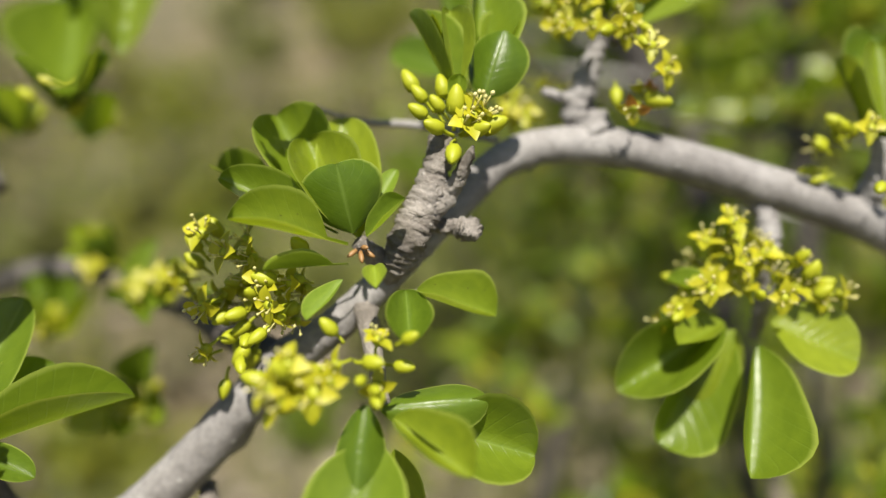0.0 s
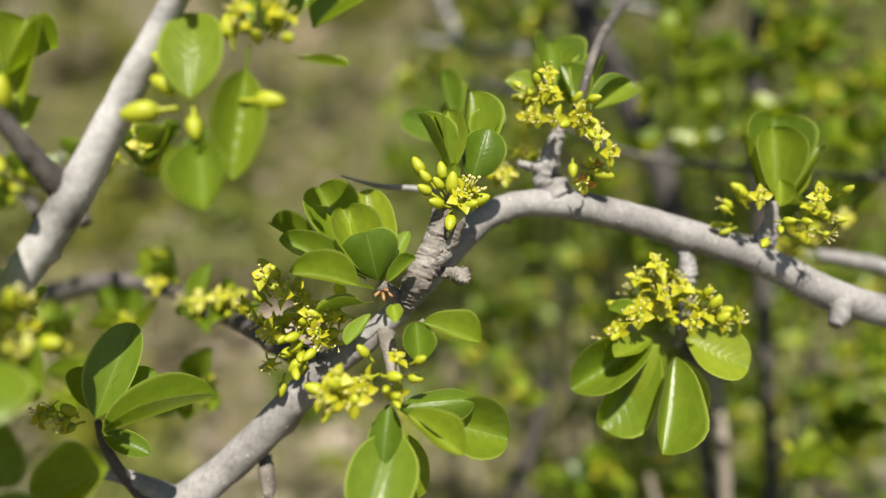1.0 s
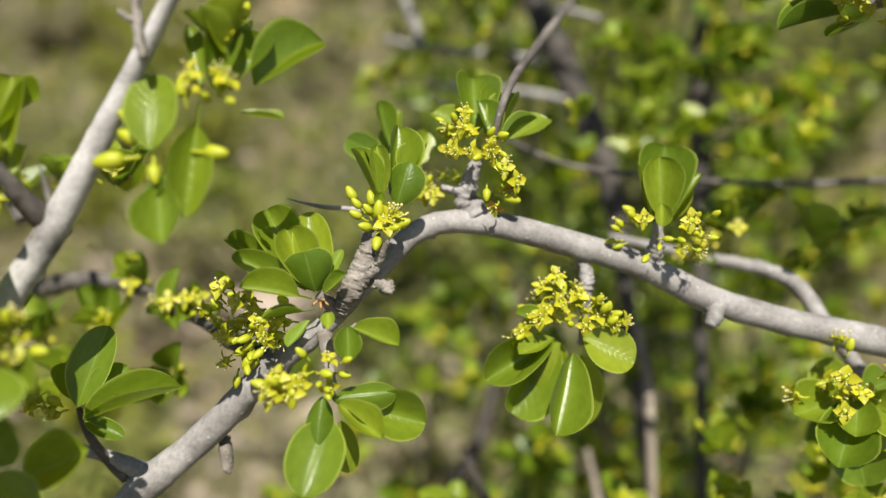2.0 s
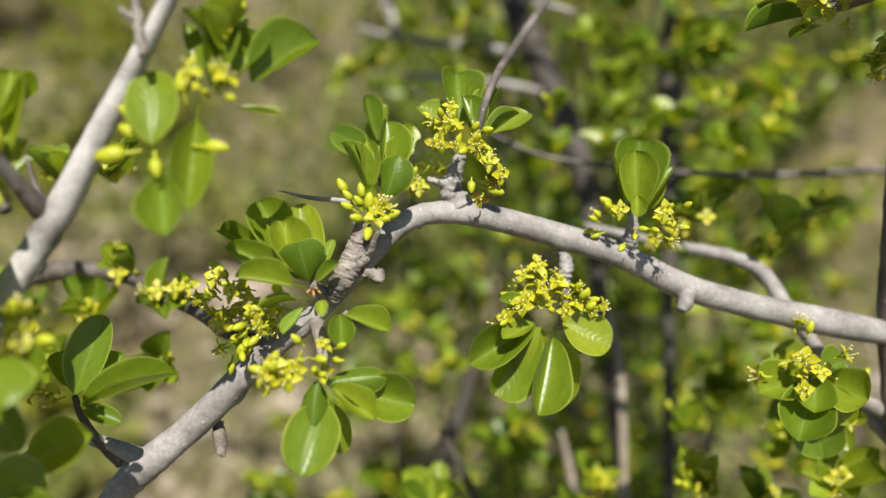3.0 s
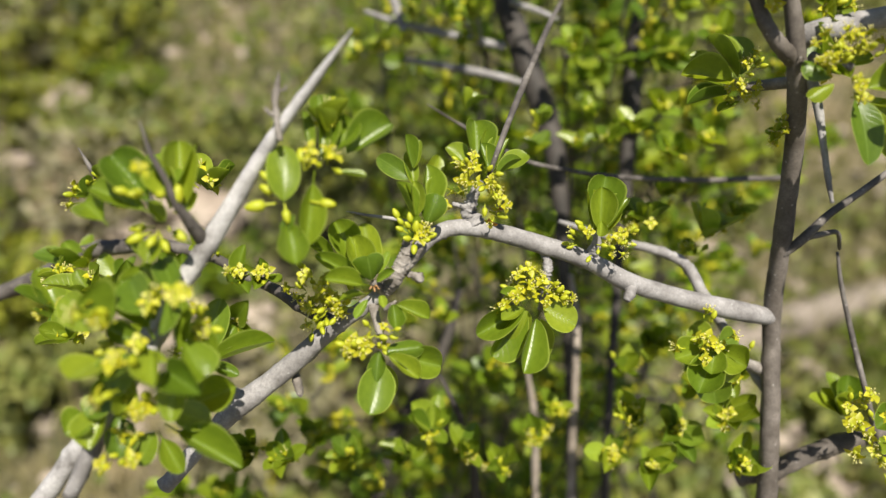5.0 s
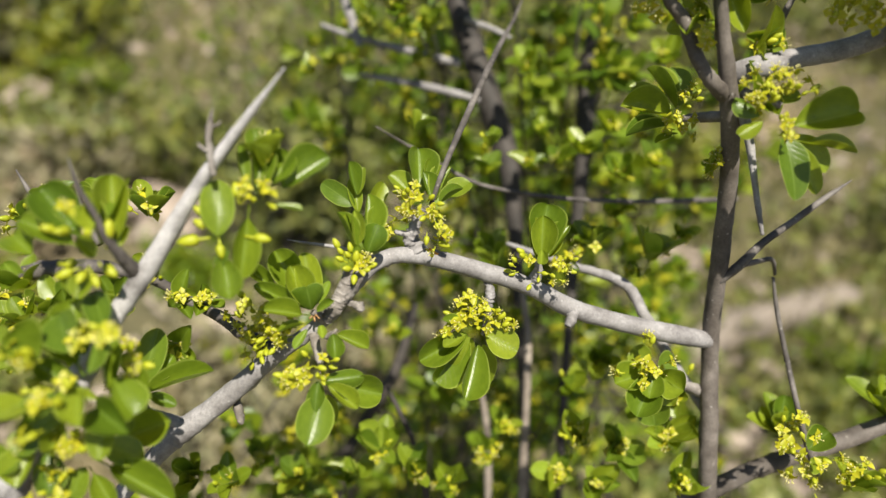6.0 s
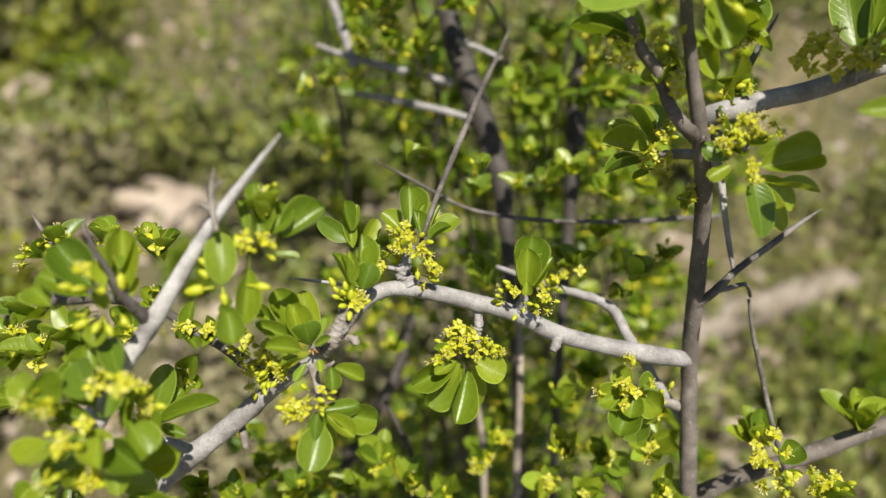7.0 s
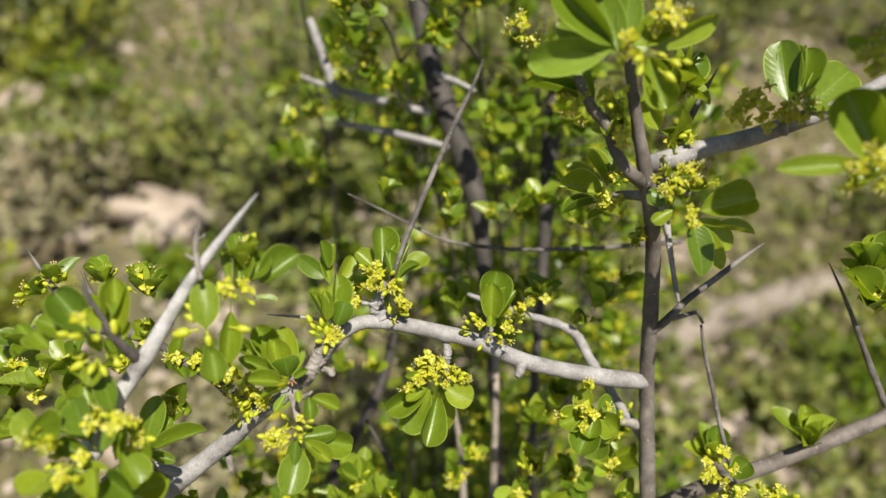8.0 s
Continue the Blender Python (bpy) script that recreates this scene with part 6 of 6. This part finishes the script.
# shrub stems just behind the flowering branch
bush("leafy_shrub", "dense green thorny shrub with dark stems and yellow blossom", (0.17, 0.62, 0.05),
     [(0.00, 0.40, 1.34), (0.06, 0.36, 1.26), (0.11, 0.34, 1.30), (0.16, 0.33, 1.26), (0.22, 0.36, 1.32), (0.10, 0.31, 1.16), (0.26, 0.36, 1.2), (0.05, 0.45, 1.24), (0.16, 0.46, 1.40), (0.12, 0.40, 1.42)],
     0.10, 0.016, 3, LEAF_MASS, 0.5, 0.004, 0.0032, 20, leaf_n=6, rows=4)
bush("back_leafy_shrub", "dense dark green thorny shrub behind the flowering branch", (0.26, 0.85, 0.05),
     [(0.10, 0.66, 1.34), (0.18, 0.62, 1.28), (0.26, 0.60, 1.34), (0.33, 0.62, 1.26), (0.22, 0.58, 1.16), (0.30, 0.56, 1.14), (0.40, 0.58, 1.14)],
     0.13, 0.021, 13, LEAF_MASS, 0.25, 0.005, 0.004, 20, leaf_n=6, rows=3)
bush("low_leafy_shrub", "low green thorny shrub with pale stems", (0.12, 0.40, 0.05),
     [(0.00, 0.26, 1.02), (0.06, 0.25, 1.03), (0.13, 0.22, 1.03), (0.18, 0.25, 1.05), (0.23, 0.26, 1.03), (-0.06, 0.28, 1.0), (-0.10, 0.24, 0.99), (0.05, 0.32, 1.08)],
     0.07, 0.016, 8, LEAF_MASS, 0.5, 0.004, 0.0028, 12, leaf_n=6, rows=4)
# taller scrub on the slope behind
for k, (x, y, wide, low, high, kind) in enumerate([(-0.12, 1.75, 0.26, 0.60, 1.02, 0), (0.02, 1.95, 0.40, 0.85, 1.25, 2), (0.62, 1.85, 0.42, 0.75, 1.15, 0), (1.05, 2.1, 0.45, 0.8, 1.3, 0), (0.30, 2.4, 0.5, 0.95, 1.45, 1), (1.55, 2.6, 0.5, 1.0, 1.5, 0)]):
    pick = random.Random(900 + k)
    tips = [(x + pick.uniform(-1, 1) * wide, y + pick.uniform(-0.8, 0.8) * wide, pick.uniform(low, high)) for _ in range(9)]
    bush("tall_scrub_bush", "tall olive green scrub bush with dark stems on the slope", (x, y, ground_z(x, y) - 0.02), tips, 0.17, 0.028, 920 + k, (LEAF_FAR, LEAF_LIME, LEAF_MASS)[kind], 0.10, 0.008, 0.007, 18, leaf_n=4)
rng = random.Random(77)
for k in range(105):
    y = 1.0 + 13 * rng.random() ** 1.5
    x = y * rng.uniform(-0.85, 0.95)
    if 0.22 < x / y < 1.15 and y < 1.95 or math.hypot(x - 0.1, y - 0.4) < 0.75:
        continue
    h = rng.uniform(0.35, 0.8) * (0.35 + 0.10 * y)
    z0 = ground_z(x, y) - 0.02
    tips = [(x + rng.uniform(-.5, .5) * (0.4 + h), y + rng.uniform(-.5, .5) * (0.4 + h), z0 + h * rng.uniform(0.5, 1.0)) for _ in range(6)]
    kind = rng.choice((0, 0, 0, 1, 1, 2))
    if -0.50 < x / y < -0.36 and y < 2.9 or -0.34 < x / y < -0.22 and y < 2.0:
        continue
    bush("far_bush", ("olive green scrub bush on dry ground", "half-dry grey-brown scrub bush on dry ground", "yellow-green scrub bush on dry ground")[kind], (x, y, z0), tips, 0.2 * (0.5 + h), 0.034 + 0.004 * y, 300 + k, (LEAF_FAR, LEAF_DRY, LEAF_LIME)[kind], 0.08, 0.008, 0.008, 16, leaf_n=3)
for k, (x, y, h) in enumerate([(1.34, 1.12, 0.17), (1.14, 1.05, 0.12), (1.56, 1.12, 0.2), (1.32, 1.0, 0.14), (1.85, 1.6, 0.4), (1.62, 1.05, 0.25), (-0.40, 1.7, 0.12), (-1.15, 2.0, 0.35), (-1.25, 2.6, 0.3), (-0.8, 2.75, 0.25), (-2.0, 1.6, 0.5), (2.4, 1.2, 0.5), (-1.7, 0.6, 0.4), (1.9, 0.2, 0.45), (2.9, 2.2, 0.6), (-2.8, 2.4, 0.6), (-1.4, -0.9, 0.5), (1.3, -1.2, 0.45), (0.2, -2.0, 0.4), (-2.6, -0.4, 0.5), (2.8, -0.6, 0.5)]):
    tips = [(x + rng.uniform(-.5, .5) * (0.1 + h), y + rng.uniform(-.5, .5) * (0.1 + h), ground_z(x, y) + h * rng.uniform(0.5, 1.0)) for _ in range(6)]
    bush("green_bush", "small fresh green bush among stones and dry grass", (x, y, ground_z(x, y) - 0.02), tips, 0.09, 0.026, 600 + k, (LEAF_MASS, LEAF_FAR, LEAF_LIME)[k % 3], 0.12, 0.006, 0.004, 11, leaf_n=4)
for k, (x, y, r) in enumerate([(-0.63, 2.14, 0.115), (-0.46, 2.04, 0.105), (-1.32, 3.22, 0.15), (-1.20, 2.93, 0.14), (-1.08, 2.66, 0.09), (-0.54, 1.98, 0.071), (-0.93, 2.55, 0.071), (-1.09, 2.69, 0.061), (0.91, 1.03, 0.055), (0.99, 0.96, 0.046), (0.88, 0.92, 0.045), (-0.73, 2.03, 0.034), (1.03, 0.85, 0.044), (0.89, 1.09, 0.036), (0.99, 1.03, 0.040), (0.78, 0.99, 0.035), (1.01, 0.91, 0.030), (1.12, 0.86, 0.039), (1.15, 1.22, 0.030), (1.24, 0.92, 0.034), (0.95, 1.14, 0.030), (1.27, 1.38, 0.038), (0.91, 1.18, 0.034), (-0.18, 2.01, 0.038), (-0.98, 2.27, 0.032), (-0.85, 3.46, 0.039)]):
    stone(x, y, r, k)
for k in range(30):
    y = rng.uniform(1.6, 9)
    stone(y * rng.uniform(-0.8, 0.9), y, rng.uniform(0.03, 0.09), 40 + k)
log_points = [(x, y, ground_z(x, y) + r * 0.8, r) for x, y, r in [(0.88, 1.26, 0.041), (1.17, 1.36, 0.050), (1.56, 1.45, 0.046)]]
v, f = tube(log_points, 12, 8, 0.25, 0.4, 5)
tagged(new("fallen_log", mesh_from("fallen_log", v, f, [DEADWOOD])), "weathered bare fallen branch lying on the slope", "log")

# loose gravel and litter on the slope
gr = np.random.default_rng(21)
bm = bmesh.new()
bmesh.ops.create_icosphere(bm, subdivisions=1, radius=1.0)
ball = np.array([v.co[:] for v in bm.verts])
ball_faces = [tuple(v.index for v in f.verts) for f in bm.faces]
bm.free()
verts, faces = [], []
for k in range(4200):
    y = 0.3 + 6 * gr.random() ** 1.3
    x = (y + 0.6) * gr.uniform(-1.1, 1.15)
    if noise.noise(Vector((x * 1.3, y * 1.3, 9))) < -0.22:
        continue
    s = gr.uniform(0.006, 0.028)
    shape = ball * (1 + gr.normal(0, 0.16, (len(ball), 1))) * np.array([1.2, 1.0, 0.6]) * s
    a = gr.uniform(0, 6.28)
    turned = np.stack([shape[:, 0] * math.cos(a) - shape[:, 1] * math.sin(a), shape[:, 0] * math.sin(a) + shape[:, 1] * math.cos(a), shape[:, 2]], 1)
    o = len(verts)
    verts += (turned + np.array([x, y, ground_z(x, y) + s * 0.3])).tolist()
    faces += [tuple(i + o for i in f) for f in ball_faces]
tagged(new("gravel", mesh_from("gravel", verts, faces, [STONE], smooth=False)), "loose pale stones and gravel on the slope", "gravel", kind="stuff")

# low herbs between the bushes
gr = np.random.default_rng(11)
spots = []
for k in range(15000):
    y = 0.3 + 8 * gr.random() ** 1.5
    x = (y + 0.6) * gr.uniform(-1.1, 1.15)
    if noise.noise(Vector((x * 0.7, y * 0.7, 3))) + gr.normal(0, 0.2) < -0.12:
        continue
    spots.append(((x, y, ground_z(x, y) + gr.uniform(0.0, 0.10)), (gr.normal(0, .5), gr.normal(0, .5), 1.0), 5))
v, f, uv = leaf_mass(spots, 12, 0.04, 3)
tagged(new("low_herbs", mesh_from("low_herbs", v, f, [LEAF_FAR], uv)), "low green herbs covering the stony soil", "herbs", kind="stuff")

# dry grass
gr = np.random.default_rng(5)
verts, faces = [], []
for k in range(26000):
    y = 0.3 + 9.5 * gr.random() ** 1.4
    x = (y + 0.6) * gr.uniform(-1.1, 1.15)
    if noise.noise(Vector((x * 0.9, y * 0.9, 7))) < -0.1:
        continue
    z = ground_z(x, y) - 0.02
    a, h = gr.uniform(0, 6.28), gr.uniform(0.06, 0.26)
    lx, ly = gr.normal(0, 0.35, 2) * h
    c, s = math.cos(a) * 0.0035, math.sin(a) * 0.0035
    o = len(verts)
    verts += [(x - c, y - s, z), (x + c, y + s, z), (x + lx * .4 + c * .7, y + ly * .4 + s * .7, z + h * .6), (x + lx * .4 - c * .7, y + ly * .4 - s * .7, z + h * .6), (x + lx, y + ly, z + h)]
    faces += [(o, o + 1, o + 2, o + 3), (o + 3, o + 2, o + 4)]
tagged(new("dry_grass", mesh_from("dry_grass", verts, faces, [GRASS])), "thin dry straw-coloured grass on stony soil", "grass", kind="stuff")
